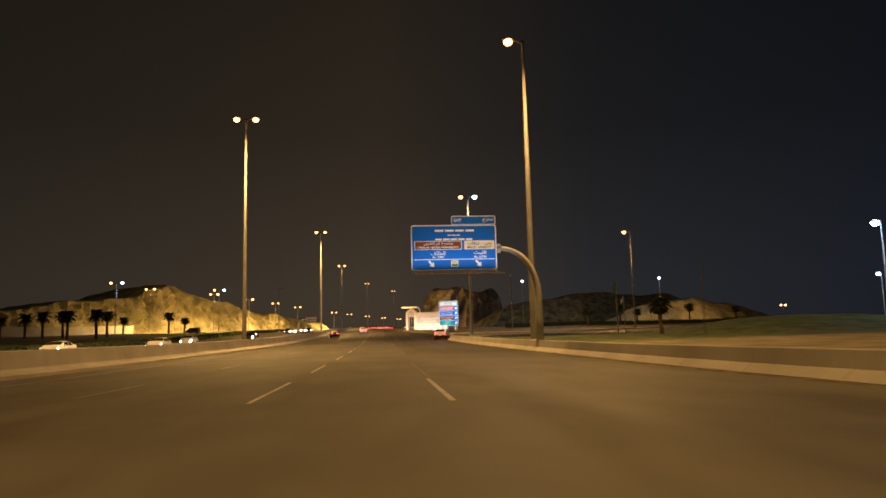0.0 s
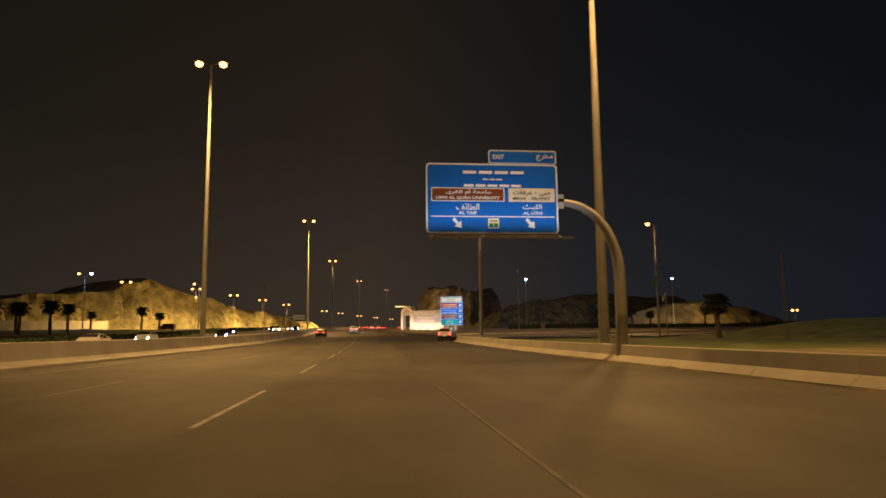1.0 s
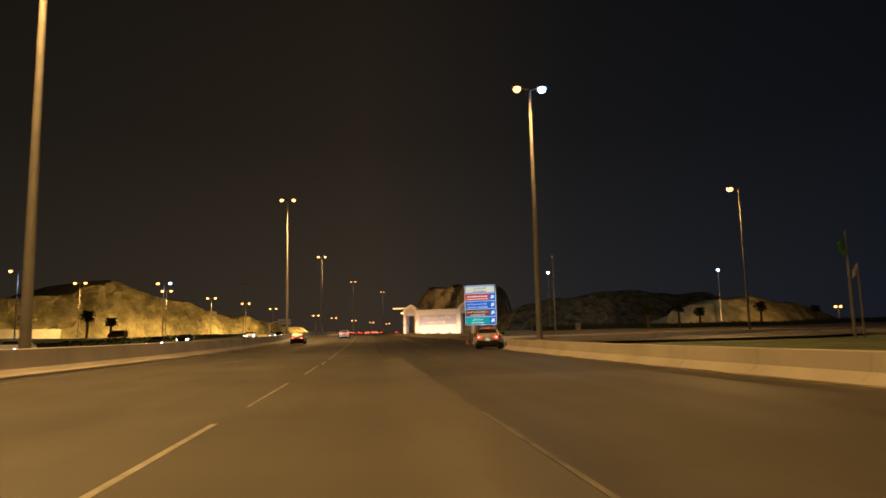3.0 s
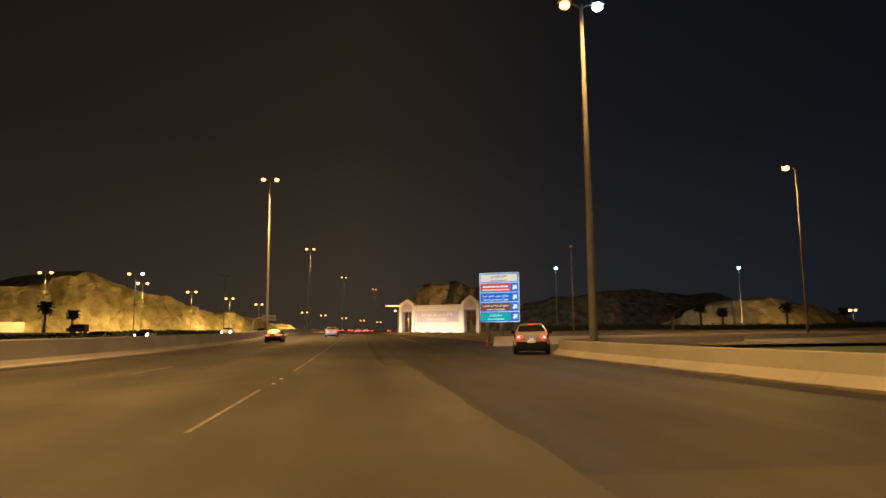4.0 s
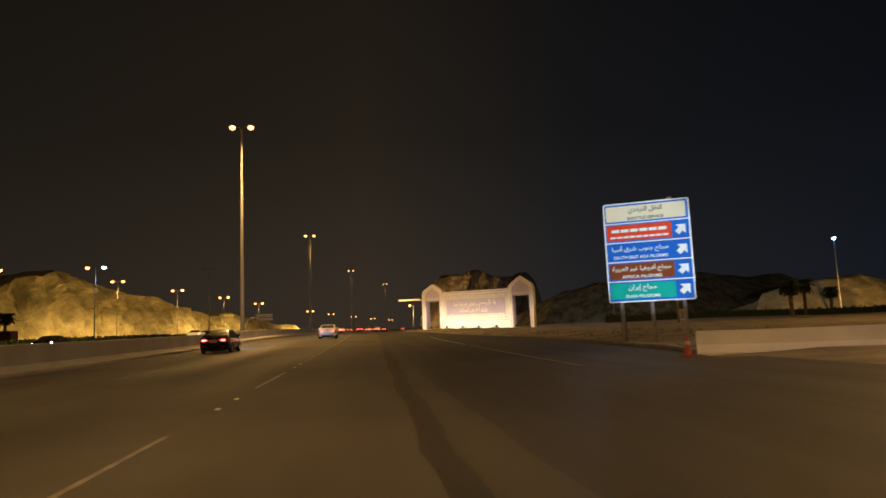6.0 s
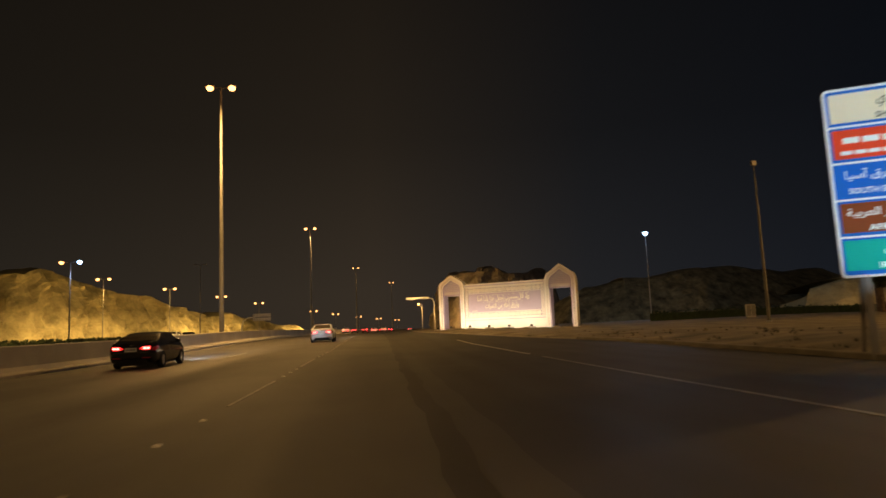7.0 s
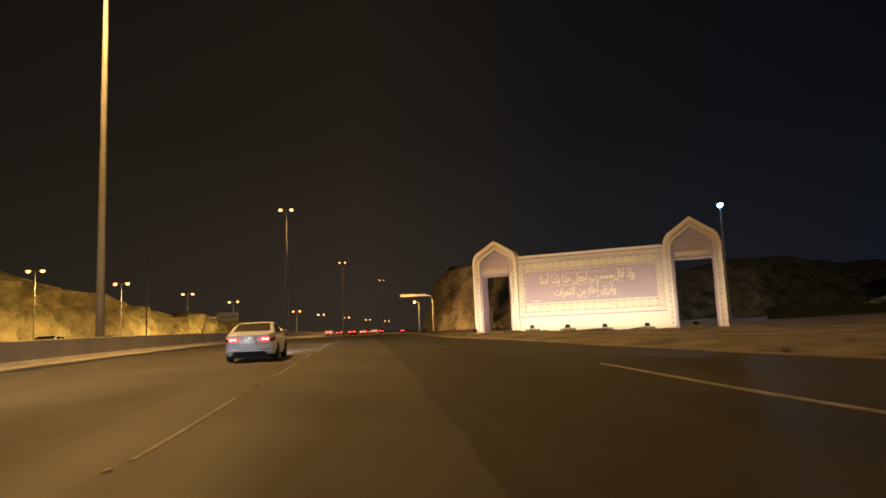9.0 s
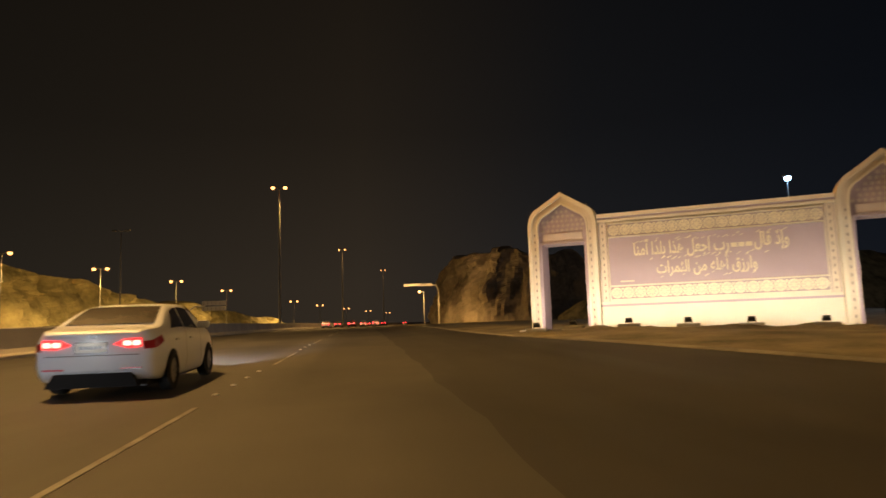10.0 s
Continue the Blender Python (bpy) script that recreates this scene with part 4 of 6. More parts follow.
def star(bm, x, z, r, y, depth, points=8, inner=0.62):
    out = []
    for i in range(points * 2):
        a = math.pi * i / points + math.pi / (2 * points)
        k = r if i % 2 == 0 else r * inner
        out.append((x + k * math.cos(a), z + k * math.sin(a)))
    add_prism(bm, out, y - depth, y)


def rosette(parent, x, z, r, y):
    """A raised cream disc cut with an eight-petalled flower round a boss."""
    disc = part("rosette", prism([(x + r * math.cos(math.pi * i / 10), z + r * math.sin(math.pi * i / 10)) for i in range(20)], y - 0.012, y), M_GILT, parent)
    bm = bmesh.new()
    for i in range(8):
        a = math.pi * i / 4
        pts = [(0.30, 0.0), (0.55, 0.13), (0.84, 0.0), (0.55, -0.13)]
        add_prism(bm, [(x + r * (u * math.cos(a) - v * math.sin(a)), z + r * (u * math.sin(a) + v * math.cos(a))) for u, v in pts], y - 0.018, y - 0.012)
    part("petals", bm, M_LATTICE, disc)
    return disc


def gate(x0, x1, name, top=ATOP, LINTEL=LINTEL):
    g = new(name)
    g.parent = monument
    tagged(g, "pointed gate arch with a carved tympanum over an open doorway")
    outer, mid, inner = (arch_outline(x0 + d, x1 - d, 4.75 - d * 0.2, top - d * 1.25) for d in (0.0, 0.16, 0.40))
    part("moulding", band_between(outer, mid, -0.16, 0.9), M_CREAM, g, "cream outer moulding")
    part("carved_band", band_between(mid, inner, -0.08, 0.86), M_CREAM_WARM, g, "cream band cut with short dark ticks")
    fillet = arch_outline(x0 + 0.36, x1 - 0.36, 4.68, top - 0.45), arch_outline(x0 + 0.43, x1 - 0.43, 4.66, top - 0.54)
    part("fillet", band_between(*fillet, -0.14, -0.02), M_CREAM, g, "cream inner fillet")
    for side in (0, 1):
        for i in range(15):
            xx = x0 + 0.28 if side == 0 else x1 - 0.28
            z = 0.25 + i * 0.30
            part("tick", prism([(xx - 0.02, z - 0.055), (xx + 0.02, z - 0.055), (xx + 0.02, z + 0.055), (xx - 0.02, z + 0.055)], -0.088, -0.08), M_TICK, g)
    ti = arch_outline(x0 + 0.42, x1 - 0.42, 4.66, top - 0.53, z0=LINTEL)
    part("tympanum", prism(ti, 0.05, 0.75), M_MAUVE, g, "mauve tympanum over the doorway")
    part("lintel", box(x0 + 0.62, x1 - 0.62, 0.0, 0.05, LINTEL + 0.10, LINTEL + 0.42), M_LATTICE, g, "carved lintel panel")
    # carved lattice of the tympanum
    lat = bmesh.new()
    xm = (x0 + x1) / 2
    half = (x1 - x0) / 2 - 0.5
    for r in range(7):
        z = LINTEL + 0.56 + r * 0.2
        lim = half if z < 4.9 else half * max(0.05, 1 - ((z - 4.9) / (top - 0.62 - 4.9)) ** 1.2)
        n = int(lim / 0.21)
        for c in range(-n, n + 1):
            if abs(c * 0.21) < lim - 0.03 and z < top - 0.72:
                star(lat, xm + c * 0.21 + (0.05 if r % 2 else 0), z, 0.105, 0.05, 0.03, 6, 0.42)
    part("lattice", lat, M_LATTICE, g, "carved stone lattice")
    # jamb linings that deepen the doorway
    part("jamb", box(x0 + 0.40, x0 + 0.56, -0.04, 1.15, 0, LINTEL), M_MAUVE, g)
    part("jamb", box(x1 - 0.56, x1 - 0.40, -0.04, 1.15, 0, LINTEL), M_MAUVE, g)
    part("soffit", box(x0 + 0.56, x1 - 0.56, -0.04, 1.15, LINTEL - 0.02, LINTEL + 0.08), M_MAUVE_DEEP, g)
    return g


gate(0.0, A1, "gate_arch")
gate(A2, MW, "gate_arch", ATOP + 0.36, LINTEL + 0.16)
part("wall_slab", box(A1 - 0.02, A2 + 0.02, 0.0, 0.8, -0.2, WTOP), M_CREAM, monument, "cream rendered wall slab")
part("plinth", box(A1 + 0.03, A2 - 0.03, -0.05, -0.002, -0.2, 1.25), M_CREAM, monument, "plain cream plinth")
for z0, z1, y, m in ((1.25, 1.34, -0.08, M_MAUVE), (1.34, 1.44, -0.11, M_CREAM), (4.97, 5.12, -0.16, M_CREAM), (4.88, 4.97, -0.10, M_MAUVE), (4.78, 4.88, -0.12, M_CREAM)):
    part("string_course", box(A1 + 0.02, A2 - 0.02, y, -0.002, z0, z1), m, monument)
for x0 in (A1 + 0.05, A2 - 0.41):
    strip = part("side_border", box(x0, x0 + 0.36, -0.06, -0.002, 1.44, 4.78), M_CREAM_WARM, monument, "cream side border cut with short dark ticks")
    for xl in (x0 + 0.03, x0 + 0.31):
        part("groove", box(xl, xl + 0.025, -0.066, -0.06, 1.46, 4.76), M_MAUVE_DEEP, strip)
    for i in range(12):
        z = 1.62 + i * 0.272
        part("tick", prism([(x0 + 0.16, z - 0.055), (x0 + 0.20, z - 0.055), (x0 + 0.20, z + 0.055), (x0 + 0.16, z + 0.055)], -0.068, -0.06), M_TICK, strip)
fx0, fx1 = A1 + 0.45, A2 - 0.45
field = part("inscription_panel", box(fx0, fx1, -0.04, -0.002, 2.12, 4.08), M_MAUVE, monument, "mauve panel bearing gilt calligraphy")
for z0, z1 in ((1.50, 2.10), (4.10, 4.70)):
    band = part("ornament_band", box(fx0, fx1, -0.05, -0.002, z0, z1), M_MAUVE_DEEP, monument, "band of gilt rosettes")
    for zz in (z0, z1 - 0.05):
        part("fillet", box(fx0, fx1, -0.09, -0.05, zz, zz + 0.05), M_CREAM, band)
    n = 17
    for i in range(n):
        x = fx0 + (i + 0.5) * (fx1 - fx0) / n
        rosette(band, x, (z0 + z1) / 2, 0.225, -0.05)
        if i < n - 1:
            xb = fx0 + (i + 1) * (fx1 - fx0) / n
            for s in (1, -1):
                zc = (z0 + z1) / 2
                part("bead", prism([(xb - 0.06, zc + s * 0.2), (xb, zc + s * 0.08), (xb + 0.06, zc + s * 0.2)], -0.07, -0.05), M_GILT, band)
lettering("calligraphy", arabic("رب اجعل هذا بلدا آمنا"), M_GILT, field, 6.2, 3.52, -0.04, 0.80, 3.6, 0.020, 0.03, "raised gilt calligraphy")
bars("blanked_lettering", M_GILT, field, 8.45, 3.46, -0.04, 0.17, 0.8, 3)
marks = bmesh.new()
rnd = random.Random(8)
for x0, x1, zm, n in ((4.5, 10.1, 3.52, 34), (5.3, 8.9, 2.76, 24)):
    for i in range(n):
        x = x0 + (x1 - x0) * (i + rnd.uniform(0.1, 0.9)) / n
        z = zm + rnd.choice((-1, 1, 1)) * rnd.uniform(0.30, 0.44)
        w, h = rnd.uniform(0.04, 0.09), rnd.uniform(0.012, 0.02)
        add_prism(marks, [(x - w, z - 0.5 * w - h), (x + w, z + 0.5 * w - h), (x + w, z + 0.5 * w + h), (x - w, z - 0.5 * w + h)], -0.06, -0.04)
part("vowel_marks", marks, M_GILT, field, "small raised gilt vowel strokes")
lettering("calligraphy", arabic("وإذ قال"), M_GILT, field, 9.5, 3.52, -0.04, 0.76, 1.2, 0.020, 0.03, "raised gilt calligraphy")
lettering("calligraphy", arabic("وارزق أهله من الثمرات"), M_GILT, field, 7.1, 2.76, -0.04, 0.80, 3.7, 0.020, 0.03, "raised gilt calligraphy")
part("small_inscription", box(fx0 + 0.4, fx0 + 0.95, -0.046, -0.04, 2.24, 2.29), M_GILT, field)
structure_pad = bmesh.new()
add_box(structure_pad, -0.4, MW + 2.5, -0.75, 4.5, -0.7, 0.0, 0.03)
pad = structure("pavement", structure_pad, M_CONCRETE, "pale concrete apron under the inscription wall", "pavement")
pad.matrix_world = pose(7.34, 183.2, 0.12 + PAD, 0, 0, -29.4) @ pose(0, 0, 0, 0, math.degrees(math.atan(PAD / MW)), 0)


def floodlight(x, y):
    m = monument.matrix_world @ pose(x, y, 0)
    m.translation.z = max(ground_height(m.translation.x, m.translation.y), rz(m.translation.x, m.translation.y)) + 0.17
    f = thing("floodlight", m, "small black floodlight on a concrete block facing the wall", "floodlight", "floodlights")
    part("block", box(-0.40, 0.40, -0.2, 0.2, -0.22, 0.04, 0.02), M_CONCRETE_DARK, f, "grey concrete block")
    part("yoke", tube([(-0.13, 0, 0.04), (-0.13, 0, 0.16), (0.13, 0, 0.16), (0.13, 0, 0.04)], 0.014, 6), M_BLACK, f)
    h = part("housing", box(-0.12, 0.12, -0.05, 0.05, -0.09, 0.09, 0.015), M_BLACK, f, "black housing", at=pose(0, 0, 0.17, 42, 0, 0))
    part("glass", box(-0.10, 0.10, 0.05, 0.056, -0.07, 0.07), M_FLOOD_GLASS, h, "lit glass")
    a, b = m @ Vector((0, 0.12, 0.36)), m @ Vector((0, -y + 0.0, 1.55))
    spot_light("flood_beam", a, b, FLOOD_POWER, (1.0, 0.87, 0.68), 140, 1.0, 0.3)


for x in (0.75, 2.2, 4.3, 6.4, 8.5, 10.8, 13.3):
    floodlight(x, -2.3)


# ---- planting ----
def frond(length, seed):
    """A bowed frond with paired leaflets, along +x."""
    rnd = random.Random(seed)
    bm = bmesh.new()
    n = 13
    pts = []
    for i in range(n + 1):
        k = i / n
        pts.append(Vector((length * k * (1 - 0.18 * k), 0, length * (0.42 * k - 0.72 * k * k))))
    add_tube(bm, [tuple(p) for p in pts], [0.045 * (1 - 0.85 * i / n) for i in range(n + 1)], 4, False)
    for i in range(2, n + 1):
        k = i / n
        w = 0.62 * math.sin(math.pi * min(1, 0.15 + 0.85 * k)) + 0.14
        for s in (-1, 1):
            for h in (0, 0.5):
                p = pts[i - 1].lerp(pts[i], h)
                tip = p + Vector((0.35 * w + 0.1, s * w * (0.85 + 0.3 * rnd.random()), -0.28 * w - 0.15 * rnd.random()))
                side = Vector((0.05, 0.0, 0.0))
                q = [bm.verts.new(c) for c in (p - side, p + side, p.lerp(tip, 0.6) + side * 0.9 + Vector((0, 0, 0.03)), tip, p.lerp(tip, 0.6) - side * 0.9)]
                bm.faces.new(q)
    return bm


def palm(height, spread):
    p = thing("palm_tree", pose(0, 0, 0), "date palm with a shaggy trunk, dark against the lamplight", "palm tree", "palm trees")
    bm = bmesh.new()
    path, rad = [], []
    rings = int(height / 0.22)
    for i in range(rings + 1):
        k = i / rings
        path += [(0.12 * math.sin(k * 2), 0, height * k)]
        rad += [(0.30 - 0.06 * k) * (1.12 if i % 2 else 0.92)]
    add_tube(bm, path, rad, 9)
    part("trunk", bm, material("palm_bark" if "palm_bark" not in bpy.data.materials else "palm_bark_b", (0.12, 0.085, 0.055), 0.95, 0, 0.3, 0.4, 12, 0.02), p)
    leaf = material("palm_leaf" if "palm_leaf" not in bpy.data.materials else "palm_leaf_b", (0.05, 0.07, 0.03), 0.7, 0, 0.3, 0.6, 20)
    rnd = random.Random(int(height * 10))
    for i in range(30):
        ring = i % 3
        a = i * 137.5
        tilt = (-52, -18, 22)[ring] + rnd.uniform(-12, 12)
        part("frond", frond(spread * rnd.uniform(0.8, 1.1), i), leaf, p, at=pose(0.1, 0, height - 0.05, 0, tilt, a))
    for i in range(10):
        part("dead_frond", frond(spread * 0.6, 50 + i), M_SAND, p, "dry hanging frond", at=pose(0.1, 0, height - 0.25, 0, 68 + rnd.uniform(-8, 8), i * 36))
    return p


tall, short = palm(5.2, 2.3), palm(4.0, 1.7)
PALMS = [(-64, 211, 0), (-61, 217, 1), (-76, 207.5, 1), (-67, 172.6, 0), (-60, 149, 0), (-74, 165, 0), (-80, 168, 0), (-87, 163, 1), (-94, 166, 0), (-70, 158, 0), (-88, 176, 0),
         (36.2, 83.1, 1), (57.9, 181.6, 1), (75.5, 204, 0), (81.8, 206, 1), (103, 214, 0), (122, 219, 1)]
for i, (x, y, k) in enumerate(PALMS):
    src = short if k else tall
    m = pose(x, y, ground_height(x, y) - (0.35 if (x, k) == (36.2, 1) else 0.05), 0, 0, 47 * i)
    if i in (0, 1):
        src.matrix_world = m
    else:
        copy_thing(src, m)


def hedge(path, height, width, label):
    """A clipped hedge: a lumpy core under many small leaves."""
    bm = bmesh.new()
    rnd = random.Random(len(path) + int(height * 10))
    for (x0, y0), (x1, y1) in zip(path, path[1:]):
        n = max(1, int(math.hypot(x1 - x0, y1 - y0) / 0.5))
        for i in range(n):
            for _ in range(9):
                k = (i + rnd.random()) / n
                x, y = x0 + (x1 - x0) * k + rnd.uniform(-width, width) / 2, y0 + (y1 - y0) * k + rnd.uniform(-width, width) / 2
                z = ground_height(x, y) + height * rnd.random() ** 0.6
                c, s = Vector((x, y, z)), 0.16 + 0.14 * rnd.random()
                u = Vector((rnd.uniform(-1, 1), rnd.uniform(-1, 1), rnd.uniform(-1, 1))).normalized()
                v = u.orthogonal().normalized()
                bm.faces.new([bm.verts.new(c + q) for q in (u * s, v * s * 0.7, -u * s, -v * s * 0.7)])
    for (x0, y0), (x1, y1) in zip(path, path[1:]):
        n = max(1, int(math.hypot(x1 - x0, y1 - y0) / 6))
        for i in range(n):
            k0, k1 = i / n, (i + 1) / n
            a, b = Vector((x0 + (x1 - x0) * k0, y0 + (y1 - y0) * k0, 0)), Vector((x0 + (x1 - x0) * k1, y0 + (y1 - y0) * k1, 0))
            side = Vector((-(b - a).y, (b - a).x, 0)).normalized() * width * 0.35
            lo, hi = ground_height(a.x, a.y) - 0.1, ground_height(a.x, a.y) + height * 0.8
            q = [bm.verts.new(p + Vector((0, 0, h))) for h in (lo, hi) for p in (a - side, b - side, b + side, a + side)]
            for f in ((0, 1, 5, 4), (1, 2, 6, 5), (2, 3, 7, 6), (3, 0, 4, 7), (4, 5, 6, 7)):
                bm.faces.new([q[j] for j in f])
    tagged(new("hedge", finish("hedge", bm, M_HEDGE)), label, "hedge", kind="stuff")


wall_bm = bmesh.new()
wall_row = None
for i in range(29):
    x, y = -146 + i * 1.8, 204 + i * 2.4
    z = ground_height(x, y)
    row = [wall_bm.verts.new(c) for c in ((x, y, z - 0.5), (x + 0.2, y, z + 3.2), (x - 0.4, y + 0.3, z + 3.2), (x - 0.6, y + 0.3, z - 0.5))]
    if wall_row:
        for k in range(4):
            wall_bm.faces.new((wall_row[k], wall_row[(k + 1) % 4], row[(k + 1) % 4], row[k]))
    else:
        wall_bm.faces.new(row)
    wall_row = row
wall_bm.faces.new(wall_row[::-1])
bmesh.ops.recalc_face_normals(wall_bm, faces=wall_bm.faces)
structure("wall_retaining", wall_bm, M_CONCRETE, "long pale retaining wall below the rock cutting", "wall")
hedge([(38, 199), (60, 204), (100, 208), (150, 213)], 1.3, 1.4, "dark clipped hedge below the palms")
hedge([(-36, 60), (-38, 150), (-41, 240), (-42, 300)], 0.9, 1.2, "dark low hedge along the far verge")


# heaped soil along the foot of the inscription wall
bm = bmesh.new()
soil_row = None
for i in range(75):
    x = -1.2 + i * 0.25
    row = []
    for j in range(15):
        y = -3.5 + j * 0.2
        w = monument.matrix_world @ Vector((x, y, 0))
        edge = math.sin(math.pi * j / 14) * min(1.0, i / 4, (74 - i) / 4)
        heap = 0.10 + 0.20 * max(0.0, noise.noise((x * 0.8, y * 1.1, 2.0)) + 0.15) + 0.05 * noise.noise((x * 3, y * 3, 5.0))
        row.append(bm.verts.new((w.x, w.y, max(ground_height(w.x, w.y), rz(w.x, w.y) - 0.06) - 0.05 + heap * edge ** 0.6)))
    if soil_row:
        for j in range(14):
            bm.faces.new((soil_row[j], row[j], row[j + 1], soil_row[j + 1]))
    soil_row = row
structure("soil_bank", bm, M_SAND, "low heaps of sandy soil in front of the wall", "ground", True)

# dry tufts on the sandy verge
bm = bmesh.new()
rnd = random.Random(21)
for i in range(170):
    y = rnd.uniform(118, 158)
    x = lerp_line(KERB_LINE, y) + 0.5 + rnd.random() ** 1.6 * 9
    z = ground_height(x, y)
    s = rnd.uniform(0.05, 0.17)
    for k in range(9):
        a, lean = rnd.uniform(0, 6.28), rnd.uniform(0.3, 1.1)
        c, d = Vector((x + rnd.uniform(-s, s) * 0.6, y + rnd.uniform(-s, s) * 0.6, z - 0.02)), Vector((math.cos(a), math.sin(a), 0))
        side = Vector((-d.y, d.x, 0)) * 0.014
        bm.faces.new([bm.verts.new(q) for q in (c - side, c + side, c + d * s * lean + Vector((0, 0, s * 1.1)))])
tagged(new("dry_tufts", finish("dry_tufts", bm, material("dry_tuft", (0.10, 0.085, 0.045), 0.9, 0, 0.4, 0.5, 8))), "dry scrubby tufts on the sandy verge", "grass", kind="stuff")


# ---- vehicles ----
M_WHITE_PAINT = material("white_car_paint", (0.74, 0.78, 0.84), 0.4, 0, 0.03, 2, 60, spec=0.6)
M_BLACK_PAINT = material("black_car_paint", (0.012, 0.012, 0.013), 0.12, 0, 0.1, 2, 60, spec=0.7)
M_SILVER_PAINT = material("silver_car_paint", (0.46, 0.46, 0.47), 0.32, 0.15, 0.05, 2, 60)
M_RED_PAINT = material("dark_red_car_paint", (0.22, 0.02, 0.015), 0.22, 0, 0.05, 2, 60)
M_MAROON = material("dusty_maroon_paint", (0.075, 0.022, 0.018), 0.45, 0, 0.2, 1, 40)
M_GREY_PAINT = material("grey_car_paint", (0.16, 0.16, 0.165), 0.25, 0.3, 0.05, 2, 60)
M_GLASS = material("tinted_car_glass", (0.030, 0.027, 0.024), 0.16, 0, 0.1, 2, 60, spec=0.7)
# warm, paler base: the glow reflected in the rear window is put into its colour
M_REAR_GLASS = material("glow_tinted_rear_glass", (0.085, 0.07, 0.05), 0.22, 0, 0.2, 0.6, 40, spec=0.6)
M_TYRE = material("tyre_rubber", (0.018, 0.018, 0.018), 0.85, 0, 0.2, 0.3, 40)
M_RIM = material("alloy_rim", (0.42, 0.42, 0.42), 0.35, 0.8, 0.1, 0.3, 40)
M_CLADDING = material("black_cladding", (0.016, 0.016, 0.016), 0.75, 0, 0.15, 0.5, 40, spec=0.2)
M_TAIL = material("red_lamp_lens", (0.35, 0.01, 0.012), 0.15, 0, 0.05, 1, 40)
M_TAIL_LIT = glowing("lit_tail_lamp", (1.0, 0.022, 0.018), 9.0)
M_TAIL_GLOW = glowing("glowing_tail_lens", (0.95, 0.018, 0.016), 2.2)
M_TAIL_CORE = glowing("tail_lamp_core", (1.0, 0.12, 0.09), 10.0)
M_TAIL_FAR = glowing("bright_tail_lamp", (1.0, 0.018, 0.04), 14.0)
M_HEAD_LIT = glowing("lit_headlamp", (0.86, 0.93, 1.0), 45.0)
M_REFLECTOR = material("red_reflector", (0.55, 0.02, 0.03), 0.2, 0, 0.05, 1, 40)
M_PLATE = material("number_plate", (0.85, 0.84, 0.78), 0.4, 0, 0.05, 1, 40)
M_CHROME = material("chrome_trim", (0.6, 0.6, 0.6), 0.12, 1.0, 0.05, 1, 40)


def smooth_line(pts, y):
    """A line through (y, value) points, eased between them."""
    for i in range(len(pts) - 1):
        y0, v0 = pts[i]
        y1, v1 = pts[i + 1]
        if y <= y1 or i == len(pts) - 2:
            k = max(0.0, min(1.0, (y - y0) / (y1 - y0)))
            pa = pts[max(0, i - 1)]
            pb = pts[min(len(pts) - 1, i + 2)]
            m0 = (v1 - pa[1]) / max(1e-6, y1 - pa[0]) * (y1 - y0) if i > 0 else v1 - v0
            m1 = (pb[1] - v0) / max(1e-6, pb[0] - y0) * (y1 - y0) if i + 2 < len(pts) else v1 - v0
            lim = 3 * abs(v1 - v0)
            m0, m1 = max(-lim, min(lim, m0)), max(-lim, min(lim, m1))
            return (2 * k ** 3 - 3 * k ** 2 + 1) * v0 + (k ** 3 - 2 * k ** 2 + k) * m0 + (-2 * k ** 3 + 3 * k ** 2) * v1 + (k ** 3 - k ** 2) * m1


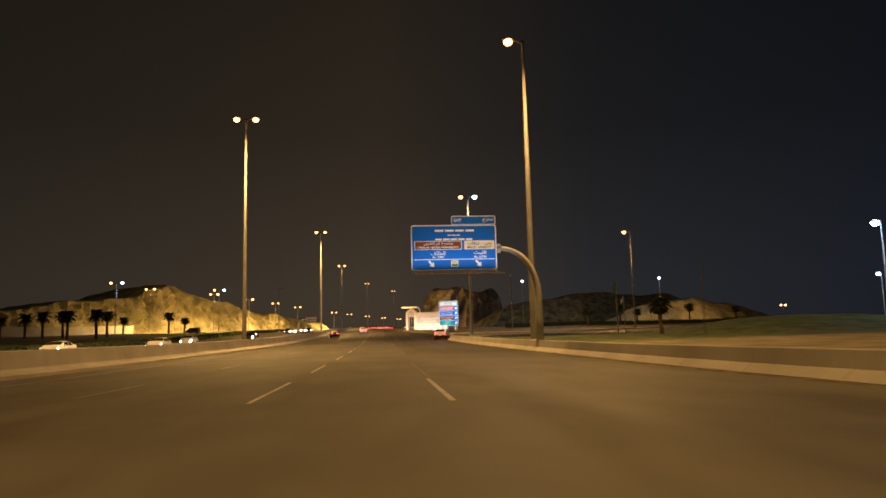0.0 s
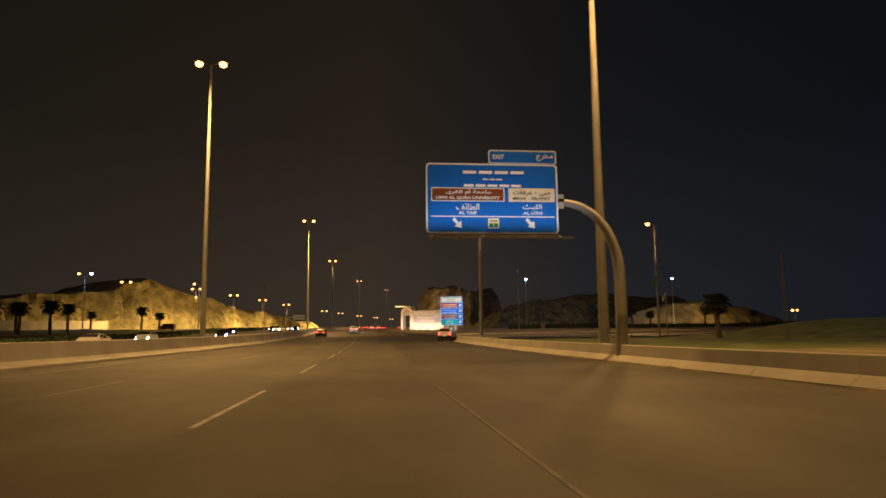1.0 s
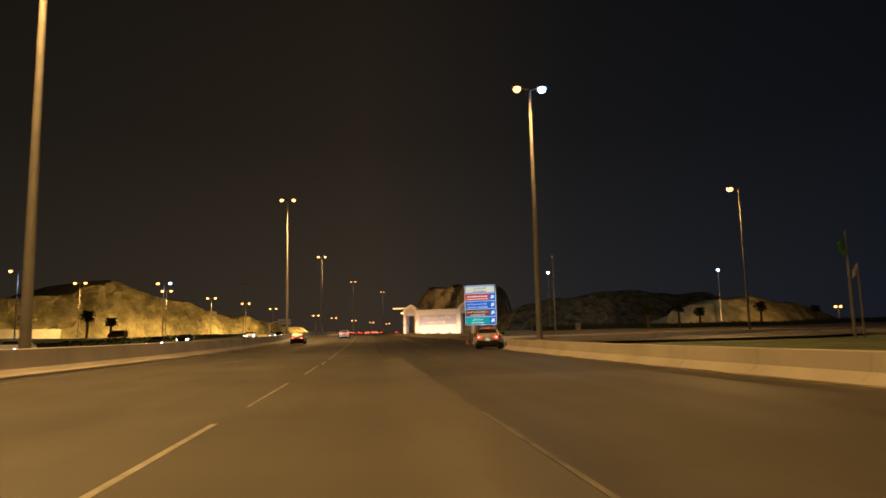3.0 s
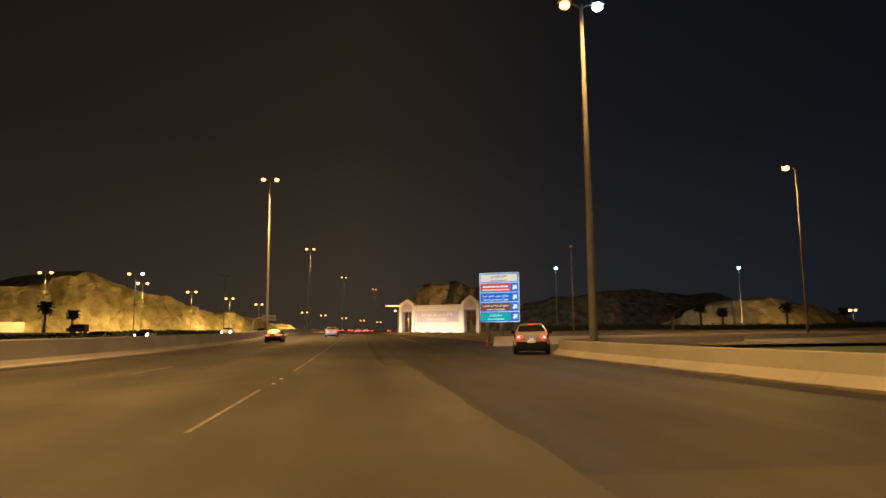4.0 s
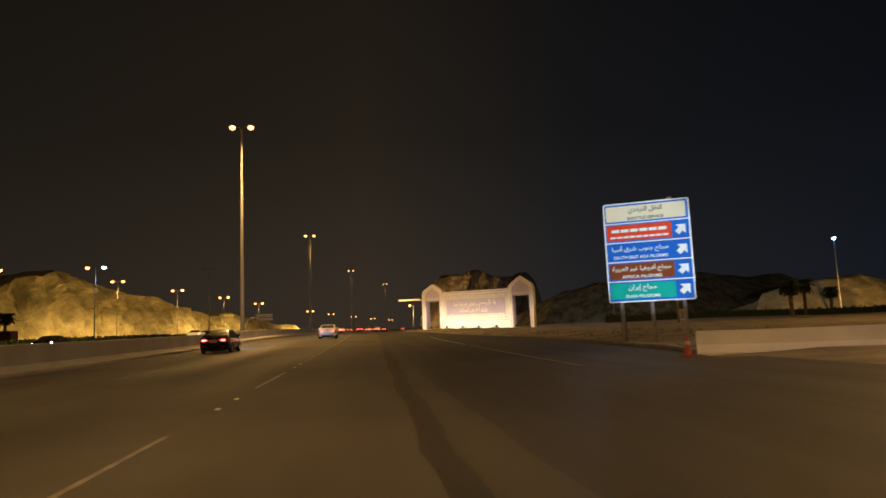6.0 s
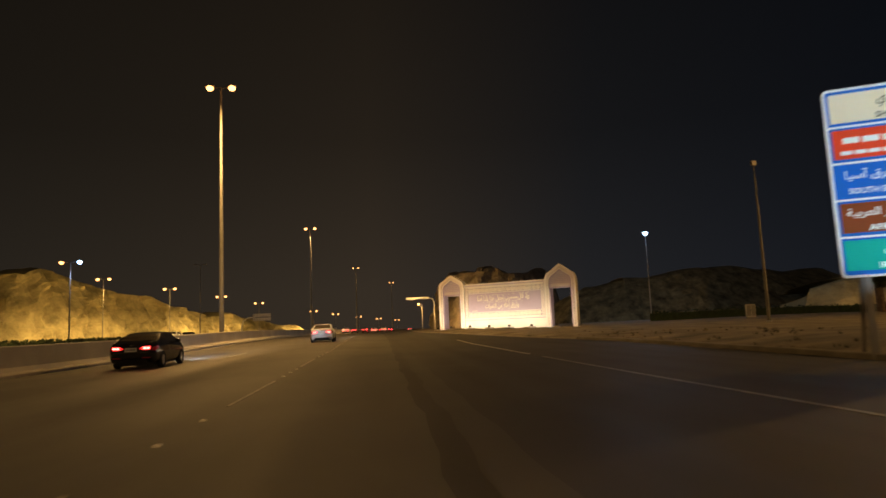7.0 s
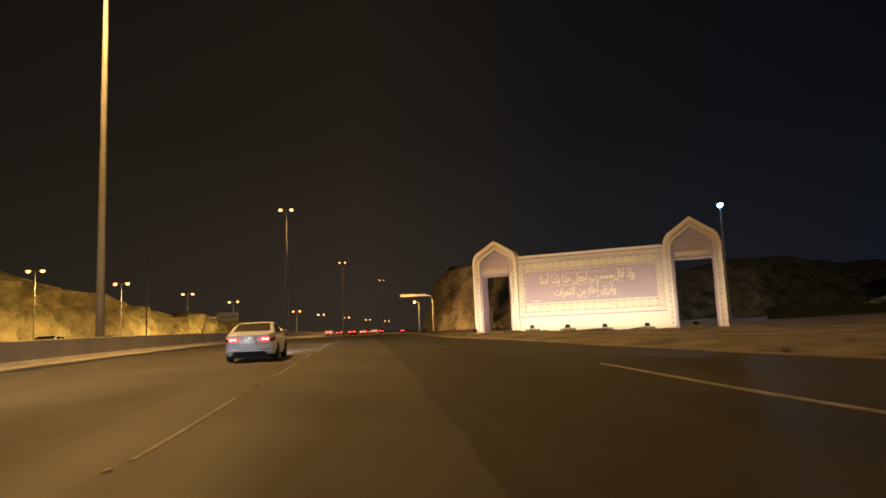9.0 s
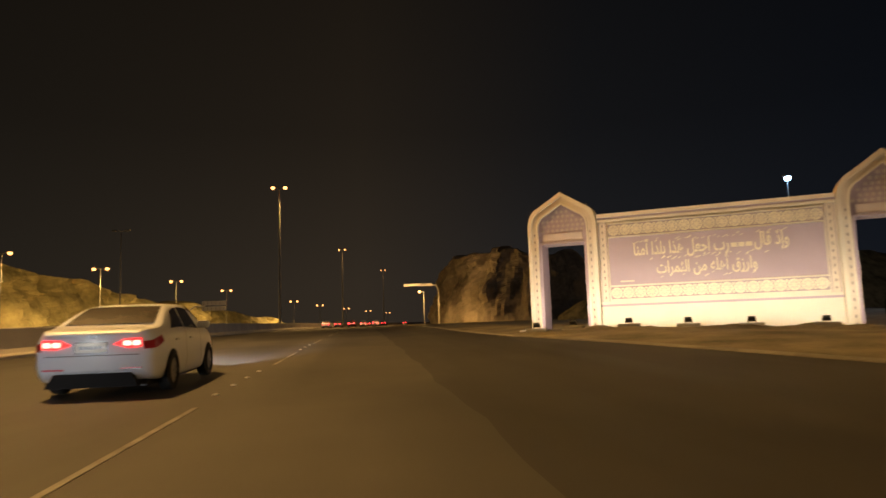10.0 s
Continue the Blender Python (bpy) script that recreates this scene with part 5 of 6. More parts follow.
class Shell:
    """The outside of a car: top line, belt line, half width and sill along its length."""

    def __init__(self, top, belt, width, sill, tumble=0.42):
        self.top, self.belt, self.width, self.sill, self.tumble = top, belt, width, sill, tumble

    def at(self, y, v, out=0.0):
        """v runs from 0 at the sill to 1 at the belt and 2 at the middle of the roof."""
        zt, zb, w, zs = (smooth_line(q, y) for q in (self.top, self.belt, self.width, self.sill))
        zb = min(zb, zt - 0.015)
        if v <= 1:
            prof = ((0, 0.90), (0.12, 0.965), (0.35, 1.0), (0.7, 0.995), (0.9, 0.975), (1.0, 0.945))
            return Vector((w * smooth_line(prof, v) + out, y, zs + (zb - zs) * v))
        wb = w * 0.945
        h = zt - zb
        wr = wb - self.tumble * h
        k = v - 1
        if k < 0.62:
            q = k / 0.62
            return Vector((wb + (wr - wb) * q ** 1.1 + out, y, zb + h * 0.90 * q))
        q = (k - 0.62) / 0.38
        a = q * math.pi / 2
        return Vector((wr * math.cos(a) ** 0.62 if q < 1 else 0.0, y, zb + h * (0.90 + 0.10 * math.sin(a) ** 0.8) + out))

    def mesh(self, ys, vs):
        bm = bmesh.new()
        rows = []
        for y in ys:
            right = [self.at(y, v) for v in vs]
            left = [Vector((-p.x, p.y, p.z)) for p in right[:-1]][::-1]
            rows.append([bm.verts.new(p) for p in right + left])
        for a, b in zip(rows, rows[1:]):
            for i in range(len(a) - 1):
                bm.faces.new((a[i], a[i + 1], b[i + 1], b[i]))
            bm.faces.new((a[-1], a[0], b[0], b[-1]))
        bm.faces.new(rows[0])
        bm.faces.new(rows[-1][::-1])
        bmesh.ops.recalc_face_normals(bm, faces=bm.faces)
        return bm

    def patch(self, corners, side=1, out=0.008, nu=8, nv=5):
        """A curved piece of the skin between four (y, v) corners, given in turn."""
        bm = bmesh.new()
        (ya, va), (yb, vb), (yc, vc), (yd, vd) = corners
        rows = []
        for j in range(nv + 1):
            t = j / nv
            row = []
            for i in range(nu + 1):
                s = i / nu
                y = (ya * (1 - s) + yb * s) * (1 - t) + (yd * (1 - s) + yc * s) * t
                v = (va * (1 - s) + vb * s) * (1 - t) + (vd * (1 - s) + vc * s) * t
                p = self.at(y, v, out)
                row.append(bm.verts.new((p.x * side, p.y, p.z)))
            rows.append(row)
        for a, b in zip(rows, rows[1:]):
            for i in range(nu):
                bm.faces.new((a[i], a[i + 1], b[i + 1], b[i]))
        bmesh.ops.recalc_face_normals(bm, faces=bm.faces)
        return bm

    def across(self, y0, y1, lim, out=0.008, n=6, edge=0.0):
        """A screen over the full width between two stations, between the shoulders at v = lim."""
        bm = bmesh.new()
        rows = []
        vs = [lim + (2 - lim) * i / 7 for i in range(8)]
        for j in range(n + 1):
            y = y0 + (y1 - y0) * j / n
            right = [self.at(y, v) for v in vs]
            slope = (smooth_line(self.top, y1) - smooth_line(self.top, y0))
            push = Vector((0, -out if slope > 0 else out, out * 0.7))
            pts = [p + push for p in right] + [Vector((-p.x, p.y, p.z)) + push for p in right[:-1]][::-1]
            rows.append([bm.verts.new(p) for p in pts])
        for a, b in zip(rows, rows[1:]):
            for i in range(len(a) - 1):
                bm.faces.new((a[i], a[i + 1], b[i + 1], b[i]))
        bmesh.ops.recalc_face_normals(bm, faces=bm.faces)
        return bm


def wheel(parent, x, y, r, side, width=0.2):
    w = new("wheel")
    w.parent = parent
    w.matrix_basis = pose(x, y, r)
    n = 24
    bm = bmesh.new()
    prof = [(r * 0.68, -width / 2), (r * 0.93, -width / 2), (r, -width * 0.36), (r, width * 0.36), (r * 0.93, width / 2), (r * 0.68, width / 2)]
    rings = [[bm.verts.new((u, q * math.cos(2 * math.pi * i / n), q * math.sin(2 * math.pi * i / n))) for i in range(n)] for q, u in prof]
    for a, b in zip(rings, rings[1:] + rings[:1]):
        for i in range(n):
            bm.faces.new((a[i], a[(i + 1) % n], b[(i + 1) % n], b[i]))
    bmesh.ops.recalc_face_normals(bm, faces=bm.faces)
    part("tyre", bm, M_TYRE, w, smooth=True)
    bm = bmesh.new()
    xo = side * width * 0.40
    for i in range(10):
        a = 2 * math.pi * i / 10
        c, s = math.cos(a), math.sin(a)
        t = 0.055 * r / 0.3
        q = [(0.08 * r, -t * 0.8), (0.70 * r, -t * 0.55), (0.70 * r, t * 0.55), (0.08 * r, t * 0.8)]
        f = [bm.verts.new((xo, u * c - v * s, u * s + v * c)) for u, v in q]
        g = [bm.verts.new((xo - side * 0.035, u * c - v * s, u * s + v * c)) for u, v in q]
        bm.faces.new(f)
        for k in range(4):
            bm.faces.new((f[k], f[(k + 1) % 4], g[(k + 1) % 4], g[k]))
    outer = [[bm.verts.new((xx, q * math.cos(2 * math.pi * i / n), q * math.sin(2 * math.pi * i / n))) for i in range(n)] for q, xx in ((0.70 * r, xo), (0.66 * r, xo), (0.66 * r, xo - side * 0.06), (0.0001, xo - side * 0.06))]
    for a, b in zip(outer, outer[1:]):
        for i in range(n):
            bm.faces.new((a[i], a[(i + 1) % n], b[(i + 1) % n], b[i]))
    bmesh.ops.recalc_face_normals(bm, faces=bm.faces)
    part("rim", bm, M_RIM, w)
    return w


def arch_ring(parent, shell, y, r, side, mat, name="wheel_arch_shade"):
    """A black sheet on the flank that stands for the shaded hollow of a wheel arch."""
    bm = bmesh.new()
    n = 18
    wx = smooth_line(shell.width, y)
    o = [bm.verts.new((side * (wx * 1.002 + 0.004), y + r * math.cos(math.pi * i / n), max(0.0, r * math.sin(math.pi * i / n)) + 0.30)) for i in range(n + 1)]
    i_ = [bm.verts.new((side * (wx - 0.30), v.co.y, v.co.z)) for v in o]
    c0 = bm.verts.new((side * (wx * 1.002 + 0.003), y - r, 0.16))
    c1 = bm.verts.new((side * (wx * 1.002 + 0.003), y + r, 0.16))
    bm.faces.new([c1] + o + [c0])
    for k in range(n):
        bm.faces.new((o[k], o[k + 1], i_[k + 1], i_[k]))
    return part(name, bm, mat, parent)


def sedan(name, m, paint, label, lit=True, group="", front_lit=False, glow=None):
    """A four-door saloon, tail towards -y."""
    L = 4.57
    top = [(0, 0.96), (0.10, 1.015), (0.45, 1.04), (0.62, 1.065), (1.0, 1.22), (1.45, 1.38), (1.95, 1.44), (2.5, 1.435), (2.9, 1.37), (3.3, 1.18), (3.62, 0.99), (4.1, 0.90), (4.42, 0.78), (L, 0.62)]
    belt = [(0, 0.88), (0.5, 0.96), (1.4, 0.98), (2.4, 0.95), (3.4, 0.90), (4.1, 0.82), (L, 0.56)]
    width = [(0, 0.70), (0.06, 0.80), (0.22, 0.868), (0.6, 0.895), (1.6, 0.90), (3.0, 0.90), (3.9, 0.885), (4.3, 0.82), (4.5, 0.70), (L, 0.60)]
    sill = [(0, 0.40), (0.2, 0.27), (0.6, 0.22), (2.2, 0.20), (4.0, 0.21), (4.4, 0.24), (L, 0.32)]
    sh = Shell(top, belt, width, sill)
    car = thing(name, m, label, "car", group)
    ys = sorted({round(y, 3) for y in [0, 0.03, 0.07, 0.12, 0.2, 0.3, 0.45] + [0.55 + 0.125 * i for i in range(32)] + [4.5, 4.54, L]})
    vs = [0, 0.06, 0.14, 0.25, 0.4, 0.55, 0.7, 0.82, 0.92, 1.0, 1.1, 1.25, 1.4, 1.52, 1.62, 1.70, 1.78, 1.86, 1.93, 2.0]
    body = part("body", sh.mesh(ys, vs), paint, car, "", True)
    part("rear_window", sh.across(0.70, 1.46, 1.79, 0.012), M_REAR_GLASS, car, "dark rear window", True)
    part("windscreen", sh.across(3.42, 2.72, 1.56, 0.012), M_GLASS, car, "windscreen", True)
    for s in (-1, 1):
        part("side_window", sh.patch([(1.02, 1.06), (1.86, 1.06), (1.86, 1.58), (1.42, 1.56)], s), M_GLASS, car, smooth=True)
        part("side_window", sh.patch([(1.93, 1.06), (2.92, 1.06), (2.62, 1.58), (1.93, 1.58)], s), M_GLASS, car, smooth=True)
        for y in (1.88, 2.97):
            part("door_seam", sh.patch([(y, 0.12), (y + 0.014, 0.12), (y + 0.014, 1.0), (y, 1.0)], s, 0.003, 1, 8), M_BLACK, car)
        for y in (1.18, 2.12):
            part("door_handle", box(s * 0.895 - 0.015, s * 0.895 + 0.02, y, y + 0.2, 0.80, 0.835, 0.008), paint, car)
        part("wing_mirror", box(s * 0.97 - 0.11, s * 0.97 + 0.11, 2.78, 2.92, 0.97, 1.11, 0.04), paint, car)
        for y in (0.98, 3.62):
            arch_ring(car, sh, y, 0.37, s, M_CLADDING)
            wheel(car, s * 0.83, y, 0.315, s)
        lens = part("tail_lamp", sh.patch([(0.012, 0.66), (0.50, 0.80), (0.42, 0.95), (0.012, 0.90)], s, 0.012, 8, 4), M_TAIL, car, "red tail lamp wrapping the corner", True)
        pts = [(s * 0.30, 0.80), (s * 0.46, 0.875), (s * 0.70, 0.885), (s * 0.705, 0.755), (s * 0.52, 0.74)]
        part("tail_lens", prism(pts, -0.022, 0.03), (glow or M_TAIL_GLOW) if lit else M_TAIL, lens)
        if lit:
            for cx_ in (0.50, 0.635):
                part("lamp_core", prism(rounded(s * cx_ - 0.058, s * cx_ + 0.058, 0.775, 0.85, 0.025, 3), -0.03, -0.022), M_TAIL_CORE, lens, "glowing red lamp")
        part("reflector", prism([(s * 0.40, 0.425), (s * 0.70, 0.43), (s * 0.70, 0.455), (s * 0.40, 0.45)], -0.018, 0.03), M_REFLECTOR, car)
        part("headlamp", sh.patch([(4.0, 0.72), (4.5, 0.5), (4.5, 0.85), (4.05, 0.97)], s, 0.01), M_HEAD_LIT if front_lit else M_GLASS, car, "", True)
    # black slot, lengthened downwards to stand for the shade beneath the car
    part("bumper_slot_shade", prism([(-0.66, 0.17), (0.66, 0.17), (0.54, 0.375), (-0.54, 0.375)], -0.016, 0.12), M_CLADDING, car, "black slot under the bumper, drawn down as a sheet for the shade below")
    part("boot_seam", box(-0.66, 0.66, -0.004, 0.02, 0.635, 0.645), M_BLACK, car)
    # the recess round the plate is flat here, its darker outline painted grey
    part("plate_recess_shade", box(-0.256, 0.216, -0.018, 0.01, 0.670, 0.845), M_GREY_PAINT, car, "grey sheet behind the plate, standing for the shade of its recess")
    plate = part("number_plate", box(-0.24, 0.20, -0.026, 0.01, 0.685, 0.83, 0.006), M_PLATE, car, "pale number plate")
    bars("blanked_lettering", M_GREY_PAINT, plate, -0.02, 0.757, -0.026, 0.045, 0.34, 5)
    part("badge", prism(rounded(-0.06, 0.06, 0.895, 0.945, 0.02, 3), -0.02, 0.01), M_GREY_PAINT, car)
    part("underbody", box(-0.7, 0.7, 0.3, 4.3, 0.14, 0.30), M_BLACK, car)
    return car


def suv(name, m, paint, label, group=""):
    """A tall five-door estate with black cladding, tail towards -y."""
    L = 4.44
    top = [(0, 1.02), (0.08, 1.10), (0.24, 1.30), (0.44, 1.49), (0.70, 1.57), (1.3, 1.63), (2.0, 1.62), (2.6, 1.58), (3.05, 1.32), (3.4, 1.10), (4.0, 1.02), (4.3, 0.90), (L, 0.70)]
    belt = [(0, 0.98), (0.3, 1.08), (1.2, 1.08), (2.4, 1.04), (3.3, 1.0), (4.0, 0.93), (L, 0.62)]
    width = [(0, 0.76), (0.08, 0.85), (0.25, 0.905), (0.7, 0.925), (3.0, 0.925), (3.9, 0.90), (4.25, 0.82), (L, 0.64)]
    sill = [(0, 0.42), (0.2, 0.32), (0.6, 0.27), (3.8, 0.27), (4.2, 0.30), (L, 0.38)]
    sh = Shell(top, belt, width, sill, 0.46)
    car = thing(name, m, label, "car", group)
    ys = sorted({round(y, 3) for y in [0, 0.02, 0.05, 0.09, 0.14, 0.2, 0.27, 0.35, 0.45] + [0.55 + 0.13 * i for i in range(29)] + [4.36, 4.4, L]})
    vs = [0, 0.06, 0.14, 0.25, 0.4, 0.55, 0.7, 0.82, 0.92, 1.0, 1.1, 1.25, 1.4, 1.52, 1.62, 1.70, 1.78, 1.86, 1.93, 2.0]
    part("body", sh.mesh(ys, vs), paint, car, "", True)
    part("rear_window", sh.across(0.15, 0.42, 1.74, 0.014), M_GLASS, car, "dark rear window", True)
    part("windscreen", sh.across(3.15, 2.60, 1.56, 0.012), M_GLASS, car, "windscreen", True)
    part("spoiler", box(-0.50, 0.50, 0.30, 0.70, 1.53, 1.58, 0.02), paint, car)
    part("brake_lamp", box(-0.13, 0.13, 0.28, 0.30, 1.54, 1.568), M_TAIL_GLOW, car, "glowing high brake lamp")
    part("cladding", sh.mesh([0.0, 0.05, 0.14, 0.25, 0.5, 1, 1.6, 2.4, 3.2, 3.8, 4.2, 4.38], [0, 0.05, 0.12, 0.2, 0.26]), M_CLADDING, car, "black lower cladding").scale = (1.012, 1.0, 1.0)
    part("bumper", box(-0.80, 0.80, -0.06, 0.18, 0.32, 0.68, 0.06), M_CLADDING, car, "black rear bumper")
    for s in (-1, 1):
        part("side_window", sh.patch([(0.5, 1.08), (1.30, 1.06), (1.30, 1.58), (0.75, 1.56)], s), M_GLASS, car, smooth=True)
        part("side_window", sh.patch([(1.36, 1.06), (2.05, 1.06), (2.05, 1.58), (1.36, 1.58)], s), M_GLASS, car, smooth=True)
        part("side_window", sh.patch([(2.11, 1.06), (2.88, 1.06), (2.56, 1.58), (2.11, 1.58)], s), M_GLASS, car, smooth=True)
        part("roof_rail", tube([(s * 0.60, 0.6, 1.58), (s * 0.61, 1.3, 1.66), (s * 0.60, 2.3, 1.60)], 0.018, 6), M_CLADDING, car)
        part("wing_mirror", box(s * 1.0 - 0.12, s * 1.0 + 0.12, 2.72, 2.86, 1.06, 1.24, 0.04), M_CLADDING, car)
        for y in (0.80, 3.50):
            arch_ring(car, sh, y, 0.42, s, M_CLADDING)
            wheel(car, s * 0.85, y, 0.355, s, 0.23)
        lens = part("tail_lamp", sh.patch([(0.02, 0.70), (0.46, 0.86), (0.42, 1.0), (0.02, 0.98)], s, 0.014, 8, 4), M_TAIL, car, "red tail lamp wrapping the corner", True)
        part("tail_lens", prism([(s * 0.44, 0.95), (s * 0.77, 1.0), (s * 0.79, 0.84), (s * 0.58, 0.83)], -0.02, 0.04), M_TAIL_GLOW, lens)
        part("lamp_core", prism(rounded(s * 0.655 - 0.105, s * 0.655 + 0.105, 0.838, 0.975, 0.045, 3), -0.03, -0.02), M_TAIL_LIT, lens, "glowing red lamp")
        part("lamp_centre", prism(rounded(s * 0.655 - 0.055, s * 0.655 + 0.055, 0.866, 0.945, 0.03, 3), -0.036, -0.03), M_TAIL_CORE, lens)
        part("headlamp", sh.patch([(4.2, 0.70), (4.40, 0.55), (4.40, 0.9), (4.22, 0.95)], s, 0.01), M_HEAD_LIT, car, "lit headlamp", True)
    plate = part("number_plate", box(-0.21, 0.21, -0.085, -0.055, 0.62, 0.78, 0.006), M_PLATE, car, "lit white number plate")
    bars("blanked_lettering", M_SIGN_BLACK, plate, 0, 0.70, -0.085, 0.03, 0.30, 4)
    part("tailgate_seam", box(-0.62, 0.62, -0.006, 0.02, 0.78, 0.79), M_BLACK, car)
    part("badge", prism(rounded(-0.07, 0.07, 0.87, 0.92, 0.02, 3), -0.02, 0.02), M_CHROME, car)
    part("underbody", box(-0.75, 0.75, 0.3, 4.2, 0.18, 0.36), M_BLACK, car)
    return car


def on_road(x, y, turn=0.0):
    slope = math.degrees(math.atan2(gz(y + 3) - gz(y), 3))
    return pose(x + cx(y), y, gz(y) + 0.005, slope, 0, turn)


def beam(x, y, ahead, power, cone=38, drop=0.35):
    """The pair of headlamps of a car whose tail stands at y."""
    for s in (-0.6, 0.6):
        spot_light("headlamp_beam", (x + s, y + 4.75, gz(y + 4.6) + 0.68), (x + s, y + 4.75 + ahead, gz(y + 4.6) + 0.68 - drop), power, (0.92, 0.95, 1.0), cone, 0.7, 0.06)


suv("estate_car", on_road(8.85, 98.2, -15), M_SILVER_PAINT, "silver estate car with black cladding and lit brake lamps")
# narrow beams tipped up at the direction board, in place of its retroreflection
for s in (-0.6, 0.6):
    spot_light("headlamp_beam", (10.15 + s, 102.9, gz(103) + 0.8), (13.0, 125.2, 3.75), 7200, (0.66, 0.88, 1.0), 15.5, 0.4, 0.06)
for s in (-0.66, 0.66):
    lamp_light("tail_glow", (8.77 + s, 97.9 - 0.2 * s, gz(99.5) + 0.92), 1.0, (1.0, 0.05, 0.04), 0.05)
sedan("saloon_car", on_road(-3.98, 165.6, 0.5), M_WHITE_PAINT, "white saloon car with glowing tail lamps in the next lane", True)
beam(-3.98, 165.6, 14, 2600)
lamp_light("plate_lamp", (-4.0, 165.44, gz(165.6) + 0.84), 0.22, (1.0, 0.93, 0.8), 0.02)
lamp_light("plate_lamp", (8.80, 98.0, gz(98) + 0.84), 0.4, (1.0, 0.95, 0.88), 0.02)
sedan("saloon_car", on_road(-9.2, 138.5, 0.5), M_BLACK_PAINT, "glossy black saloon car with lit tail lamps beside the median", True)
beam(-9.2, 138.5, 14, 2400)
for x, y, paint, label in ((-9.6, 296, M_WHITE_PAINT, "white saloon car far ahead with red tail lamps"), (-5.0, 306, M_RED_PAINT, "dark red saloon car far ahead with red tail lamps"),
                           (-9.3, 318, M_GREY_PAINT, "grey saloon car far ahead with red tail lamps"), (-1.0, 330, M_SILVER_PAINT, "silver saloon car far ahead with red tail lamps"),
                           (-5.2, 342, M_WHITE_PAINT, "white saloon car far ahead with red tail lamps"), (-9.4, 352, M_GREY_PAINT, "grey saloon car far ahead with red tail lamps"),
                           (-1.2, 366, M_BLACK_PAINT, "black saloon car far ahead with red tail lamps"), (-5.2, 380, M_RED_PAINT, "dark red saloon car far ahead with red tail lamps"),
                           (-9.0, 395, M_GREY_PAINT, "grey saloon car far ahead with red tail lamps"), (2.0, 420, M_WHITE_PAINT, "white saloon car far ahead with red tail lamps")):
    sedan("saloon_car", on_road(x, y, -math.degrees(math.atan(0.00076 * max(0, y - 225)))), paint, label, True, "queue of cars far ahead", False, M_TAIL_FAR)
for x, y, paint, label in ((-31, 66, M_WHITE_PAINT, "white oncoming car with lit headlamps beyond the median"), (-26, 80, M_SILVER_PAINT, "silver oncoming car with lit headlamps beyond the median"),
                           (-30.5, 109, M_WHITE_PAINT, "white oncoming car with lit headlamps beyond the median"), (-25, 131, M_GREY_PAINT, "grey oncoming car with lit headlamps beyond the median"),
                           (-30, 162, M_BLACK_PAINT, "black oncoming car with lit headlamps beyond the median"), (-25, 196, M_WHITE_PAINT, "white oncoming car with lit headlamps beyond the median"),
                           (-30, 222, M_GREY_PAINT, "grey oncoming car with lit headlamps beyond the median"), (-25.5, 246, M_BLACK_PAINT, "black oncoming car with lit headlamps beyond the median"),
                           (-30, 268, M_SILVER_PAINT, "silver oncoming car with lit headlamps beyond the median")):
    z = gz(y) + 0.025
    sedan("saloon_car", pose(x, y + 4.5, z, 0, 0, 180), paint, label, False, "oncoming cars", True)

# parked box van on the far verge
van = thing("parked_van", pose(-53.2, 204.6, ground_height(-53.2, 204.6), 0, 0, 82), "dark red van parked on the far verge under the palms", "van")
side_on = pose(0, 0, 0, 0, 0, 90)
part("body", prism([(0.02, 0.32), (3.66, 0.32), (3.72, 0.45), (3.72, 0.92), (3.60, 1.04), (3.22, 1.14), (2.72, 1.70), (2.60, 1.76), (0.30, 1.80), (0.08, 1.70), (0.0, 1.0)], -0.8, 0.8), M_MAROON, van, at=side_on)
part("windscreen", prism([(3.20, 1.175), (3.215, 1.185), (2.755, 1.69), (2.74, 1.68)], -0.68, 0.68), M_GLASS, van, at=side_on)
part("bumper", box(-0.78, 0.78, 3.70, 3.80, 0.34, 0.56, 0.03), M_CLADDING, van)
for s in (-1, 1):
    part("side_window", box(s * 0.8 - 0.012, s * 0.8 + 0.012, 0.4, 2.7, 1.12, 1.55), M_GLASS, van)
    for y in (0.7, 2.9):
        wheel(van, s * 0.72, y, 0.3, s)

# ---- small things along the verges ----
flag = thing("flagpole", pose(33.65, 92.0, ground_height(33.65, 92)), "white flagpole with a limp green flag", "flagpole")
part("pole", tube([(0, 0, -0.1), (0, 0, 4), (0, 0, 7.6)], [0.12, 0.09, 0.05], 10), M_GALV, flag)
bm = bmesh.new()
rows = []
for j in range(13):
    v = j / 12
    rows.append([bm.verts.new((-0.06 - 0.5 * u * (1 - 0.35 * v) + 0.05 * math.sin(5 * v + 4 * u), 0.16 * math.sin(7 * u + 2 * v), 7.45 - 1.2 * v - 0.7 * u)) for u in (0, 0.2, 0.4, 0.6, 0.8, 1.0)])
for a, b in zip(rows, rows[1:]):
    for i in range(5):
        bm.faces.new((a[i], a[i + 1], b[i + 1], b[i]))
part("flag", bm, material("green_flag_cloth", (0.03, 0.16, 0.06), 0.8, 0, 0.15, 0.5, 30), flag, "limp green cloth", True)

